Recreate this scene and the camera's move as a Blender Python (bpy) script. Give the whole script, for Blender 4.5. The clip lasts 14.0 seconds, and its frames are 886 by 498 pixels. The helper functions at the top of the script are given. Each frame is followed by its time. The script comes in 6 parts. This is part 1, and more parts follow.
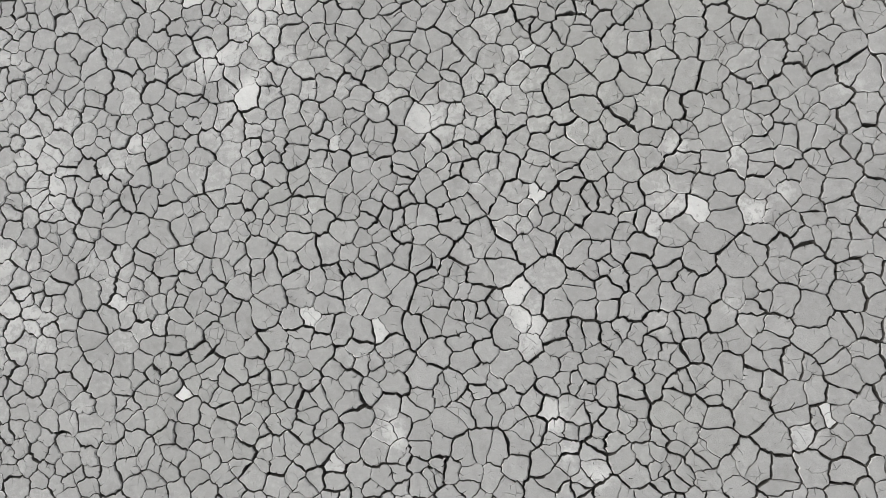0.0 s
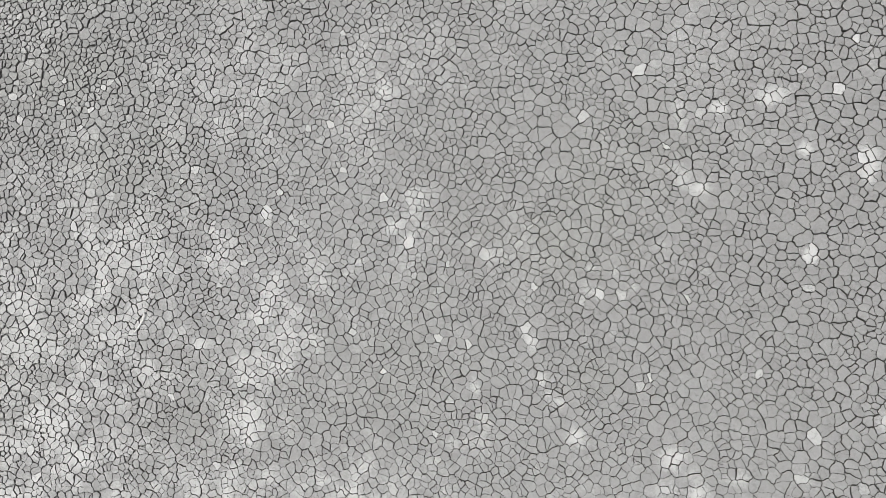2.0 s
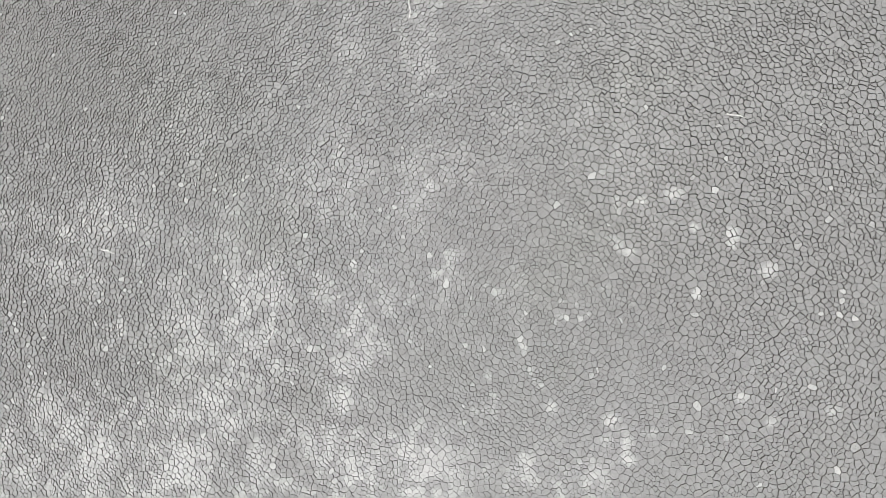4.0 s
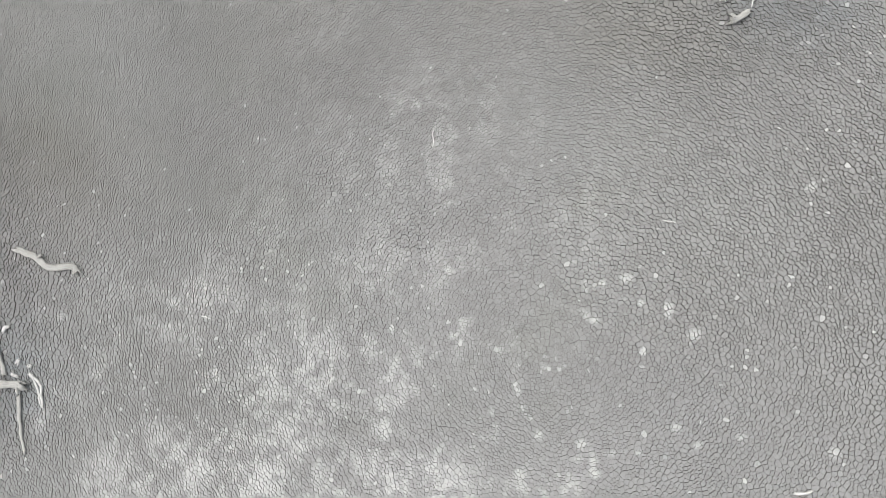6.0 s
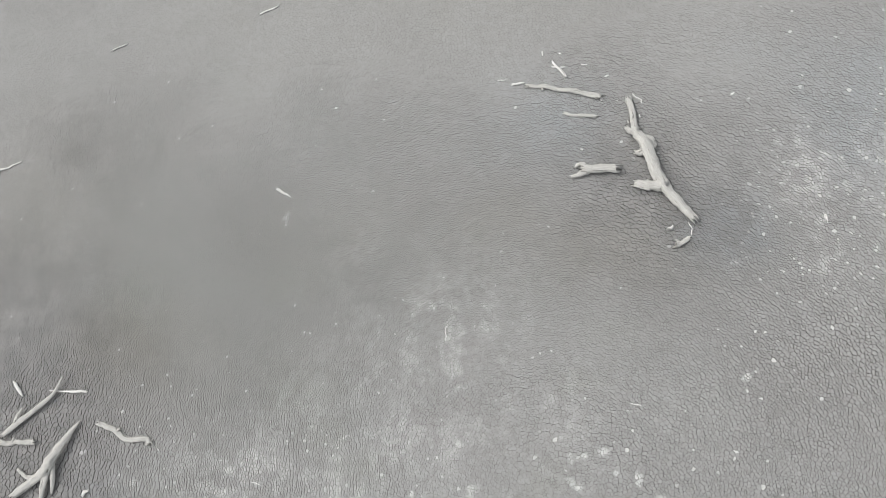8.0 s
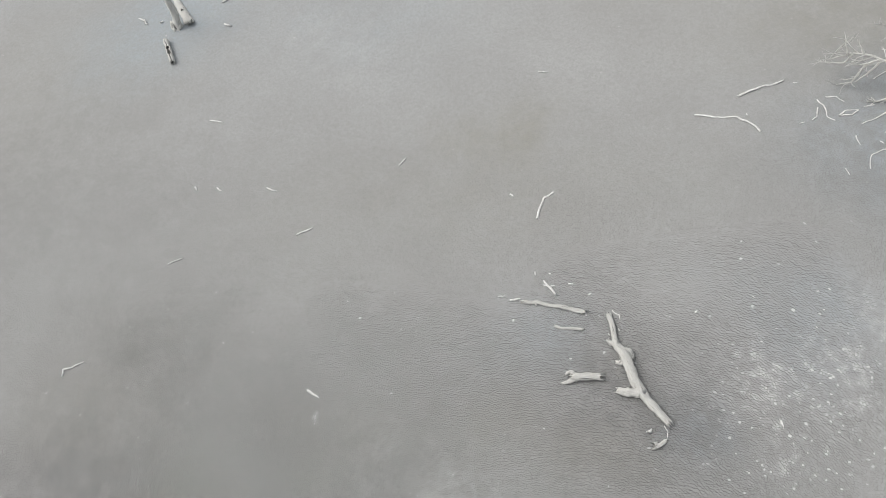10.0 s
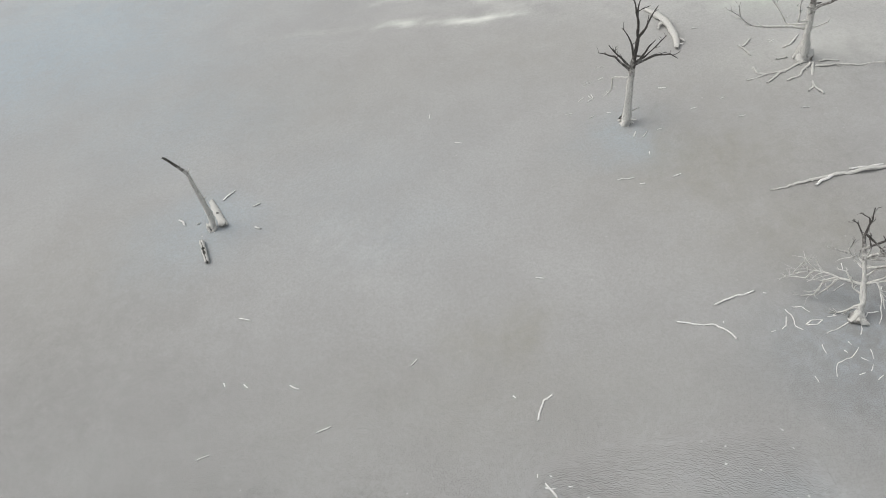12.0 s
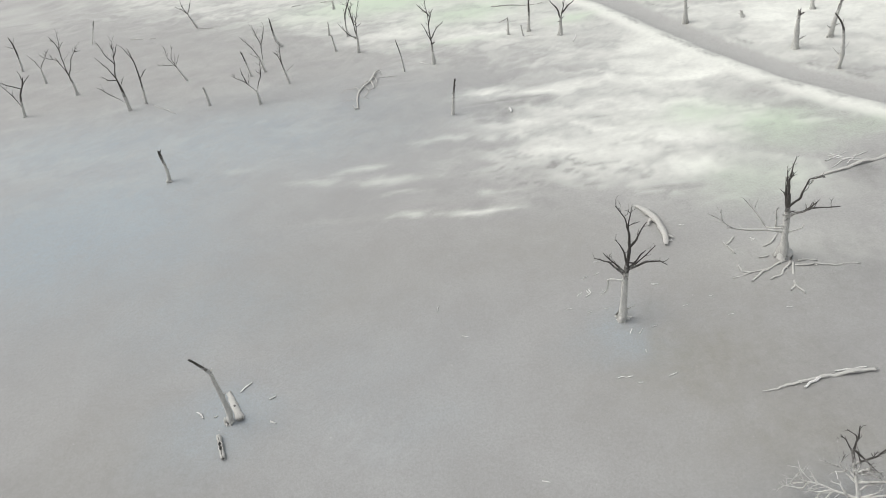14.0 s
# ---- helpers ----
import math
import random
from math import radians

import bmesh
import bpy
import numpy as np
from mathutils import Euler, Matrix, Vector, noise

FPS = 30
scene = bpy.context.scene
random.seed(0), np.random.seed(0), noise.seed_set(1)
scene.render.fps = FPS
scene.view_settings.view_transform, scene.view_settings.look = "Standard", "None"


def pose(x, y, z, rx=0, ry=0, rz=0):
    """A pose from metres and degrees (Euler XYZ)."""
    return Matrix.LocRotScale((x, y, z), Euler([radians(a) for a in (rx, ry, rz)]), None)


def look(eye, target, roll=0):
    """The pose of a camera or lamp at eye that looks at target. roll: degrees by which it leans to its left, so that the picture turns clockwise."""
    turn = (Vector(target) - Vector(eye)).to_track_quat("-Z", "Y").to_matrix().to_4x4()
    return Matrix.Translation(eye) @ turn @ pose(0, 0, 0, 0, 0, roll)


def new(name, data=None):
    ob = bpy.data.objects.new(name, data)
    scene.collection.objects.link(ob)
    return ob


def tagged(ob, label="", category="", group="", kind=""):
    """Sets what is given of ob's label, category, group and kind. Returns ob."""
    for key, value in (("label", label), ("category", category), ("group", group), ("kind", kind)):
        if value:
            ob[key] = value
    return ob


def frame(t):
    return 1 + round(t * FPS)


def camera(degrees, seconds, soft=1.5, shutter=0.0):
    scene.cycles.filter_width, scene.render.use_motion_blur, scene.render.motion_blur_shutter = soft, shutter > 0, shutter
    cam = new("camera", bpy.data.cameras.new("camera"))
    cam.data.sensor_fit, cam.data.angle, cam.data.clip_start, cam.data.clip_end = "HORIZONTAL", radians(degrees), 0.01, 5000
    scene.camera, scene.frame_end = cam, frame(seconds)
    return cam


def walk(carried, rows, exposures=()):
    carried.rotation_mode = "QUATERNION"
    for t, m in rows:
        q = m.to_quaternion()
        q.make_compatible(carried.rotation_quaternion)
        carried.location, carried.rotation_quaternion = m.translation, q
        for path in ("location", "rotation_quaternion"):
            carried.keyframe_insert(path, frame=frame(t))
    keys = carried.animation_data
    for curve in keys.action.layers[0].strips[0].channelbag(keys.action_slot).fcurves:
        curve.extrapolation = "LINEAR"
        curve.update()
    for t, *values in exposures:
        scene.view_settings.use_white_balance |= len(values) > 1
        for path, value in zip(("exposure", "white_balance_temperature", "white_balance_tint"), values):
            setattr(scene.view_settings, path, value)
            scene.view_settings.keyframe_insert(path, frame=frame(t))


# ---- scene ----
from mathutils.geometry import delaunay_2d_cdt

cam = camera(65.24, 14.0, soft=0.55)
LEAN = 8.15
# seconds, x, y, height, pitch, yaw: a straight rise while the lens tips up
PATH = [
    (0.0, 0.035, 0.052, 1.739, -85.66, -0.36),
    (0.5, 0.036, 0.072, 2.362, -85.02, -0.36),
    (1.0, 0.043, 0.093, 2.985, -84.67, -0.37),
    (1.5, 0.055, 0.115, 3.607, -84.47, -0.37),
    (2.0, 0.072, 0.140, 4.229, -84.37, -0.37),
    (2.5, 0.094, 0.166, 4.851, -84.30, -0.37),
    (3.0, 0.120, 0.194, 5.473, -84.30, -0.37),
    (3.2, 0.132, 0.206, 5.723, -84.28, -0.37),
    (5.3, 0.283, 0.353, 8.353, -82.87, -0.34),
    (5.5, 0.299, 0.369, 8.606, -82.44, -0.34),
    (6.0, 0.342, 0.411, 9.239, -81.04, -0.33),
    (6.5, 0.387, 0.456, 9.874, -78.25, -0.32),
    (7.0, 0.433, 0.503, 10.513, -75.39, -0.30),
    (7.5, 0.479, 0.553, 11.156, -72.48, -0.29),
    (8.0, 0.526, 0.605, 11.803, -69.52, -0.28),
    (8.2, 0.545, 0.627, 12.062, -68.34, -0.27),
    (10.3, 0.737, 0.886, 14.838, -56.14, -0.19),
    (10.5, 0.754, 0.913, 15.108, -55.04, -0.18),
    (11.0, 0.795, 0.984, 15.786, -52.24, -0.16),
    (11.5, 0.835, 1.059, 16.470, -49.43, -0.14),
    (12.0, 0.871, 1.136, 17.161, -46.64, -0.11),
    (12.5, 0.905, 1.217, 17.859, -43.85, -0.09),
    (13.0, 0.935, 1.302, 18.565, -41.08, -0.06),
    (13.5, 0.962, 1.391, 19.278, -38.25, -0.03),
    (14.0, 0.984, 1.483, 20.000, -35.44, -0.00),
]
walk(cam, [(t, pose(x, y, z, 90 + pitch, LEAN, yaw)) for t, x, y, z, pitch, yaw in PATH],
     [(0.0, 0.10), (3.0, 0.17), (5.3, 0.22), (8.2, 0.20), (11.0, 0.14), (12.5, 0.10), (14.0, 0.09)])

# ---------- sky and light: bright overcast ----------
SUN_UP, SUN_TURN = 52.0, 285.0
world = bpy.data.worlds.new("overcast_sky")
scene.world = world
world.use_nodes = True
wn, wl = world.node_tree.nodes, world.node_tree.links
wn.clear()
sky = wn.new("ShaderNodeTexSky")
sky.sky_type = "NISHITA"
sky.sun_disc = False
sky.sun_elevation, sky.sun_rotation = radians(SUN_UP), radians(SUN_TURN)
sky.air_density, sky.dust_density = 1.0, 3.0
cloud = wn.new("ShaderNodeHueSaturation")
cloud.inputs["Saturation"].default_value = 0.22
back = wn.new("ShaderNodeBackground")
back.inputs["Strength"].default_value = 0.225
wout = wn.new("ShaderNodeOutputWorld")
wl.new(sky.outputs["Color"], cloud.inputs["Color"])
wl.new(cloud.outputs["Color"], back.inputs["Color"])
wl.new(back.outputs["Background"], wout.inputs["Surface"])

sun_data = bpy.data.lights.new("sun", "SUN")
sun_data.energy, sun_data.angle, sun_data.color = 0.75, radians(45), (1.0, 0.97, 0.93)
sun = new("sun", sun_data)
a, e = radians(SUN_TURN), radians(SUN_UP)
sun.matrix_world = look((0, 0, 60), Vector((0, 0, 60)) - Vector((math.sin(a) * math.cos(e), math.cos(a) * math.cos(e), math.sin(e))))


# ---------- node helpers ----------
class Nodes:
    def __init__(self, name):
        self.mat = bpy.data.materials.new(name)
        self.mat.use_nodes = True
        self.tree = self.mat.node_tree
        self.tree.nodes.clear()

    def add(self, kind, **sockets):
        n = self.tree.nodes.new(kind)
        for k, v in sockets.items():
            self.put(n.inputs[k.replace("_", " ")], v)
        return n

    def put(self, socket, v):
        if isinstance(v, bpy.types.NodeSocket):
            self.tree.links.new(v, socket)
        else:
            socket.default_value = v

    def math(self, op, a, b=0.0, clamp=False):
        n = self.tree.nodes.new("ShaderNodeMath")
        n.operation, n.use_clamp = op, clamp
        self.put(n.inputs[0], a)
        self.put(n.inputs[1], b)
        return n.outputs[0]

    def mix(self, fac, c1, c2, blend="MIX"):
        n = self.tree.nodes.new("ShaderNodeMix")
        n.data_type, n.blend_type = "RGBA", blend
        self.put(n.inputs[0], fac)
        self.put(n.inputs[6], c1)
        self.put(n.inputs[7], c2)
        return n.outputs[2]

    def ramp(self, v, lo, hi, a=0.0, b=1.0):
        n = self.tree.nodes.new("ShaderNodeMapRange")
        n.interpolation_type = "SMOOTHSTEP"
        for i, s in enumerate((v, lo, hi, a, b)):
            self.put(n.inputs[i], s)
        return n.outputs[0]

    def noise(self, vec, scale, detail=4.0, rough=0.55):
        n = self.add("ShaderNodeTexNoise", Scale=scale, Detail=detail, Roughness=rough)
        self.put(n.inputs["Vector"], vec)
        return n.outputs["Fac"]

    def attr(self, name):
        n = self.tree.nodes.new("ShaderNodeAttribute")
        n.attribute_name = name
        return n

    def finish(self, color, rough, height=None, depth=0.0, strength=1.0, spec=0.25):
        b = self.add("ShaderNodeBsdfPrincipled")
        self.put(b.inputs["Base Color"], color)
        self.put(b.inputs["Roughness"], rough)
        b.inputs["Specular IOR Level"].default_value = spec
        if height is not None:
            bump = self.add("ShaderNodeBump", Strength=strength, Distance=depth)
            self.put(bump.inputs["Height"], height)
            self.tree.links.new(bump.outputs["Normal"], b.inputs["Normal"])
        o = self.add("ShaderNodeOutputMaterial")
        self.tree.links.new(b.outputs["BSDF"], o.inputs["Surface"])
        return self.mat


def rgb(r, g, b):
    return (r, g, b, 1.0)


WARM, BLUE = rgb(0.239, 0.229, 0.195), rgb(0.272, 0.325, 0.352)
PALE, SAND, GREEN, DARK = rgb(0.54, 0.535, 0.51), rgb(0.675, 0.68, 0.615), rgb(0.455, 0.525, 0.41), rgb(0.155, 0.153, 0.147)


def mud_material(name, cracks):
    """Dried silty mud: grey, with salt, damp and iron stains and painted shade that the meshes carry; cracks: the fine
    net of the far flat.
    """
    n = Nodes(name)
    pos = n.add("ShaderNodeNewGeometry").outputs["Position"]
    sa, sb = n.attr("stain_a"), n.attr("stain_b")
    split = n.add("ShaderNodeSeparateColor")
    n.put(split.inputs[0], sa.outputs["Color"])
    split_b = n.add("ShaderNodeSeparateColor")
    n.put(split_b.inputs[0], sb.outputs["Color"])
    pale, warm, blue = split.outputs
    sand, green, dark = split_b.outputs
    big = n.noise(pos, 0.35, 5.0, 0.6)
    mid = n.noise(pos, 2.3, 5.0, 0.65)
    fine = n.noise(pos, 60.0, 4.0, 0.7)
    grit = n.noise(pos, 420.0, 2.0, 0.6)
    c = n.mix(n.ramp(big, 0.35, 0.66), rgb(0.281, 0.277, 0.264), rgb(0.309, 0.307, 0.293))
    c = n.mix(n.math("MULTIPLY", warm, n.ramp(mid, 0.2, 0.65, 0.55, 1.0)), c, WARM)
    c = n.mix(n.math("MULTIPLY", blue, n.ramp(mid, 0.75, 0.25, 0.6, 1.0)), c, BLUE)
    crust = n.noise(pos, 52.0, 5.0, 0.72)
    flake = n.ramp(n.math("ADD", crust, n.math("MULTIPLY", pale, 0.5)), 0.62, 0.74)
    c = n.mix(n.math("MULTIPLY", n.ramp(pale, 0.0, 0.8), n.math("ADD", n.math("MULTIPLY", flake, 0.8), 0.2)), c, PALE)
    c = n.mix(n.math("MULTIPLY", sand, n.ramp(mid, 0.25, 0.6, 0.82, 1.0)), c, SAND)
    c = n.mix(n.math("MULTIPLY", green, n.ramp(mid, 0.2, 0.6, 0.5, 1.0)), c, GREEN)
    # dark channel: silty ground, and shade put into the colour
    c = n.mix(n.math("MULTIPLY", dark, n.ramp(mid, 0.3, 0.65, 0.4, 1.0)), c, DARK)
    calm = n.math("MULTIPLY", n.ramp(sand, 0.1, 0.5, 1.0, 0.1), n.ramp(pale, 0.1, 0.7, 1.0, 0.3))
    c = n.mix(n.math("MULTIPLY", calm, n.ramp(fine, 0.42, 0.72, 0.0, 0.5)), c, rgb(0.37, 0.365, 0.35))
    blot = n.noise(pos, 24.0, 5.0, 0.65)
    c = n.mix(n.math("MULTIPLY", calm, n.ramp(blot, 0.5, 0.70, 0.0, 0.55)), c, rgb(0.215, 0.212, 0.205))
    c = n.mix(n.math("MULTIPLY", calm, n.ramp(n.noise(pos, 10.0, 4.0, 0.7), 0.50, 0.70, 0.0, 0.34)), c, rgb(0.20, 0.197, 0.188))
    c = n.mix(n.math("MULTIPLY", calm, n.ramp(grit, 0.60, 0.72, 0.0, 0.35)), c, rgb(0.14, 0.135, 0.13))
    height = n.math("ADD", n.math("MULTIPLY", fine, 0.7), n.math("MULTIPLY", grit, 0.3))
    if cracks:
        away = n.add("ShaderNodeSeparateXYZ")
        n.put(away.inputs[0], pos)
        height = n.math("MULTIPLY", height, n.ramp(away.outputs["Y"], 11.0, 24.0, 1.0, 0.2))
    if cracks:
        warp = n.add("ShaderNodeTexNoise", Scale=9.0, Detail=2.0)
        n.put(warp.inputs["Vector"], pos)
        jig = n.add("ShaderNodeMix")
        jig.data_type = "VECTOR"
        jig.inputs[0].default_value = 0.03
        n.put(jig.inputs[4], pos)
        n.put(jig.inputs[5], warp.outputs["Color"])
        v = n.add("ShaderNodeTexVoronoi", Scale=16.5)
        v.voronoi_dimensions = "2D"
        v.feature = "DISTANCE_TO_EDGE"
        n.put(v.inputs["Vector"], jig.outputs[1])
        wide = n.math("MULTIPLY", n.ramp(n.noise(pos, 16.0, 2.0), 0.3, 0.7, 0.018, 0.085), n.ramp(dark, 0.1, 0.6, 1.0, 1.7))
        line = n.ramp(v.outputs["Distance"], n.math("MULTIPLY", wide, 0.4), wide, 1.0, 0.0)
        line = n.math("MULTIPLY", line, n.ramp(sand, 0.1, 0.6, 0.85, 0.0))
        out_far = n.add("ShaderNodeSeparateXYZ")
        n.put(out_far.inputs[0], pos)
        line = n.math("MULTIPLY", line, n.math("MAXIMUM", n.ramp(out_far.outputs["Y"], 8.0, 17.0, 0.75, 0.16), n.ramp(dark, 0.15, 0.6, 0.0, 0.6)))
        line = n.math("MULTIPLY", line, n.ramp(blue, 0.2, 0.9, 1.0, 0.35))
        cell = n.add("ShaderNodeTexVoronoi", Scale=16.5)
        cell.voronoi_dimensions = "2D"
        n.put(cell.inputs["Vector"], jig.outputs[1])
        tone = n.math("MULTIPLY", n.ramp(cell.outputs["Color"], 0.86, 0.98), n.ramp(mid, 0.5, 0.68, 0.0, 0.55))
        c = n.mix(n.math("MULTIPLY", tone, n.ramp(sand, 0.1, 0.5, 1.0, 0.0)), c, PALE)
        each = n.ramp(n.add("ShaderNodeSeparateColor", Color=cell.outputs["Color"]).outputs[1], 0.0, 1.0, 0.0, 0.24)
        c = n.mix(n.math("MULTIPLY", each, calm), c, rgb(0.20, 0.196, 0.185))
        c = n.mix(line, c, rgb(0.07, 0.066, 0.06))
        height = n.math("SUBTRACT", height, n.math("MULTIPLY", line, 3.0))
    else:
        each = n.ramp(n.add("ShaderNodeNewGeometry").outputs["Random Per Island"], 0.0, 1.0, 0.0, 0.24)
        c = n.mix(n.math("MULTIPLY", each, calm), c, rgb(0.20, 0.196, 0.185))
        hair = n.add("ShaderNodeTexVoronoi", Scale=30.0)
        hair.voronoi_dimensions = "2D"
        hair.feature = "DISTANCE_TO_EDGE"
        bendy = n.add("ShaderNodeTexNoise", Scale=30.0, Detail=3.0)
        n.put(bendy.inputs["Vector"], pos)
        jig = n.add("ShaderNodeMix")
        jig.data_type = "VECTOR"
        jig.inputs[0].default_value = 0.014
        n.put(jig.inputs[4], pos)
        n.put(jig.inputs[5], bendy.outputs["Color"])
        n.put(hair.inputs["Vector"], jig.outputs[1])
        thin = n.math("MULTIPLY", n.ramp(hair.outputs["Distance"], 0.0, 0.03, 1.0, 0.0), n.ramp(n.noise(pos, 14.0, 3.0), 0.53, 0.62))
        c = n.mix(n.math("MULTIPLY", thin, 0.5), c, rgb(0.09, 0.086, 0.08))
        height = n.math("SUBTRACT", height, n.math("MULTIPLY", thin, 0.8))
    return n.finish(c, 0.93, height, 0.004, 0.8, 0.15)


def wood_material(name, flood, tint=(rgb(0.32, 0.315, 0.295), rgb(0.54, 0.535, 0.505), rgb(0.42, 0.415, 0.39))):
    """Weathered wood, grain along its length; flood: bleached below the old water line, scorched dark above."""
    n = Nodes(name)
    grain = n.attr("grain").outputs["Vector"]
    pos = n.add("ShaderNodeNewGeometry").outputs["Position"]
    stretch = n.add("ShaderNodeMapping")
    stretch.inputs["Scale"].default_value = (18.0, 18.0, 1.3)
    n.put(stretch.inputs["Vector"], grain)
    fibre = n.noise(stretch.outputs[0], 5.0, 8.0, 0.72)
    patch = n.noise(pos, 6.0, 4.0, 0.6)
    long_way = n.add("ShaderNodeMapping")
    long_way.inputs["Scale"].default_value = (22.0, 22.0, 0.9)
    n.put(long_way.inputs["Vector"], grain)
    split = n.ramp(n.noise(long_way.outputs[0], 2.0, 3.0, 0.5), 0.35, 0.28)
    blotch = n.ramp(n.noise(pos, 14.0, 4.0, 0.7), 0.56, 0.70)
    c = n.mix(n.ramp(fibre, 0.36, 0.64), tint[0], tint[1])
    c = n.mix(n.ramp(patch, 0.42, 0.72, 0.0, 0.75), c, tint[2])
    c = n.mix(n.ramp(fibre, 0.34, 0.25, 0.0, 0.7), c, rgb(0.15, 0.14, 0.125))
    c = n.mix(n.math("MULTIPLY", blotch, 0.55), c, tint[0])
    c = n.mix(n.math("MULTIPLY", split, 0.85), c, rgb(0.07, 0.065, 0.06))
    if flood:
        xyz = n.add("ShaderNodeSeparateXYZ")
        n.put(xyz.inputs[0], pos)
        level = n.math("ADD", xyz.outputs["Z"], n.math("MULTIPLY", n.math("SUBTRACT", patch, 0.5), 2.0))
        dark = n.mix(n.ramp(fibre, 0.35, 0.7), rgb(0.035, 0.032, 0.03), rgb(0.12, 0.112, 0.10))
        c = n.mix(n.ramp(level, flood - 0.45, flood + 0.45), c, dark)
    return n.finish(c, 0.85, n.math("SUBTRACT", n.math("MULTIPLY", fibre, 0.6), split), 0.012, 0.7, 0.2)


# dark colour that stands in for shade in cracks and log hollows
def recess_shade():
    n = Nodes("recess_shade")
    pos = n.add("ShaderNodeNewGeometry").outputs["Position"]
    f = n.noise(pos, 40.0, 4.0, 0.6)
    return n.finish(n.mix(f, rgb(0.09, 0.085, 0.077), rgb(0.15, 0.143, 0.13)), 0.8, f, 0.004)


recess_shade_mat = recess_shade()
mud_plate_mat = mud_material("dried_mud_plate", False)
mud_flat_mat = mud_material("dried_mud_flat", True)
driftwood_mat = wood_material("bleached_driftwood", 0.0, (rgb(0.33, 0.322, 0.296), rgb(0.475, 0.467, 0.432), rgb(0.395, 0.388, 0.357)))
BARK = (rgb(0.30, 0.295, 0.27), rgb(0.57, 0.56, 0.52), rgb(0.43, 0.425, 0.395))
barks = {level: wood_material("flood_marked_bark", level, BARK) for level in (3.0, 2.35, 1.9, 1.4)}
stick_mat = wood_material("white_stick", 0.0, (rgb(0.38, 0.37, 0.345), rgb(0.74, 0.73, 0.70), rgb(0.58, 0.575, 0.55)))
plank_mat = wood_material("grey_timber", 0.0, (rgb(0.13, 0.135, 0.14), rgb(0.30, 0.305, 0.305), rgb(0.22, 0.225, 0.225)))


# ---------- stains and painted shade of the flat ---
def lattice(ix, iy, seed):
    h = (ix * 374761393 + iy * 668265263 + seed * 974634533) & 0xFFFFFFFF
    h = ((h ^ (h >> 13)) * 1274126177) & 0xFFFFFFFF
    return ((h ^ (h >> 16)) & 0xFFFF) / 65535.0


def value_noise(x, y, seed):
    ix, iy = np.floor(x).astype(np.int64), np.floor(y).astype(np.int64)
    u, v = x - ix, y - iy
    u, v = u * u * (3 - 2 * u), v * v * (3 - 2 * v)
    top = lattice(ix, iy, seed) * (1 - u) + lattice(ix + 1, iy, seed) * u
    low = lattice(ix, iy + 1, seed) * (1 - u) + lattice(ix + 1, iy + 1, seed) * u
    return top * (1 - v) + low * v


def fbm(x, y, seed, octaves=4):
    total, amp, norm = 0.0, 1.0, 0.0
    for k in range(octaves):
        total = total + amp * value_noise(x * 2 ** k, y * 2 ** k, seed + k)
        norm += amp
        amp *= 0.55
    return total / norm


def smooth(v, lo, hi):
    v = np.clip((v - lo) / (hi - lo), 0, 1)
    return v * v * (3 - 2 * v)


def spot(x, y, spots):
    total = np.zeros_like(x)
    for cx, cy, rx, ry, k in spots:
        q = ((x - cx) / (rx + 0.015)) ** 2 + ((y - cy) / (ry + 0.015)) ** 2
        total = np.maximum(total, k * np.exp(-q))
    return total


def along(x, y, line):
    """Distance from a polyline."""
    best = np.full_like(x, 1e9)
    for (ax, ay), (bx, by) in zip(line, line[1:]):
        dx, dy = bx - ax, by - ay
        t = np.clip(((x - ax) * dx + (y - ay) * dy) / (dx * dx + dy * dy), 0, 1)
        best = np.minimum(best, np.hypot(x - ax - t * dx, y - ay - t * dy))
    return best


# x, y, half-widths, strength
SALT_FLAKES = [(-0.85, 0.73, 0.07, 0.07, 0.7), (-0.74, 0.62, 0.04, 0.04, 0.9), (-0.37, 0.60, 0.06, 0.06, 0.55), (-0.25, 0.52, 0.06, 0.05, 0.6), (-0.13, 0.36, 0.03, 0.04, 0.5),
               (-0.14, 0.23, 0.03, 0.06, 0.55), (0.01, -0.01, 0.04, 0.05, 1.2), (-0.04, 0.06, 0.03, 0.03, 0.8), (0.40, 0.27, 0.03, 0.05, 0.75), (0.55, 0.26, 0.03, 0.02, 0.8),
               (0.36, 0.44, 0.03, 0.03, 0.75), (0.61, 0.31, 0.02, 0.02, 0.6), (0.31, 0.01, 0.03, 0.03, 0.6), (0.48, 0.03, 0.03, 0.03, 0.6), (-0.34, -0.28, 0.03, 0.04, 0.8),
               (0.06, -0.23, 0.03, 0.03, 0.7), (0.16, -0.37, 0.04, 0.03, 0.75), (-0.57, 0.31, 0.04, 0.04, 0.5), (-1.07, 0.51, 0.07, 0.06, 0.5)]
SALT_CRUMBS = [(-1.15, 0.42, 0.02, 0.02, 0.9), (-0.74, -0.40, 0.02, 0.02, 0.6), (0.09, -0.31, 0.02, 0.02, 0.7), (0.64, -0.26, 0.03, 0.03, 0.5), (0.77, 0.57, 0.05, 0.02, 0.6),
               (0.55, 0.67, 0.03, 0.02, 0.6), (0.30, 0.51, 0.03, 0.03, 0.55), (0.50, 0.42, 0.02, 0.03, 0.6), (-1.35, -0.01, 0.04, 0.05, 0.4), (-0.12, 0.17, 0.03, 0.03, 0.5),
               (0.32, -0.09, 0.07, 0.05, 0.25), (-0.70, -0.01, 0.03, 0.03, 0.45)]
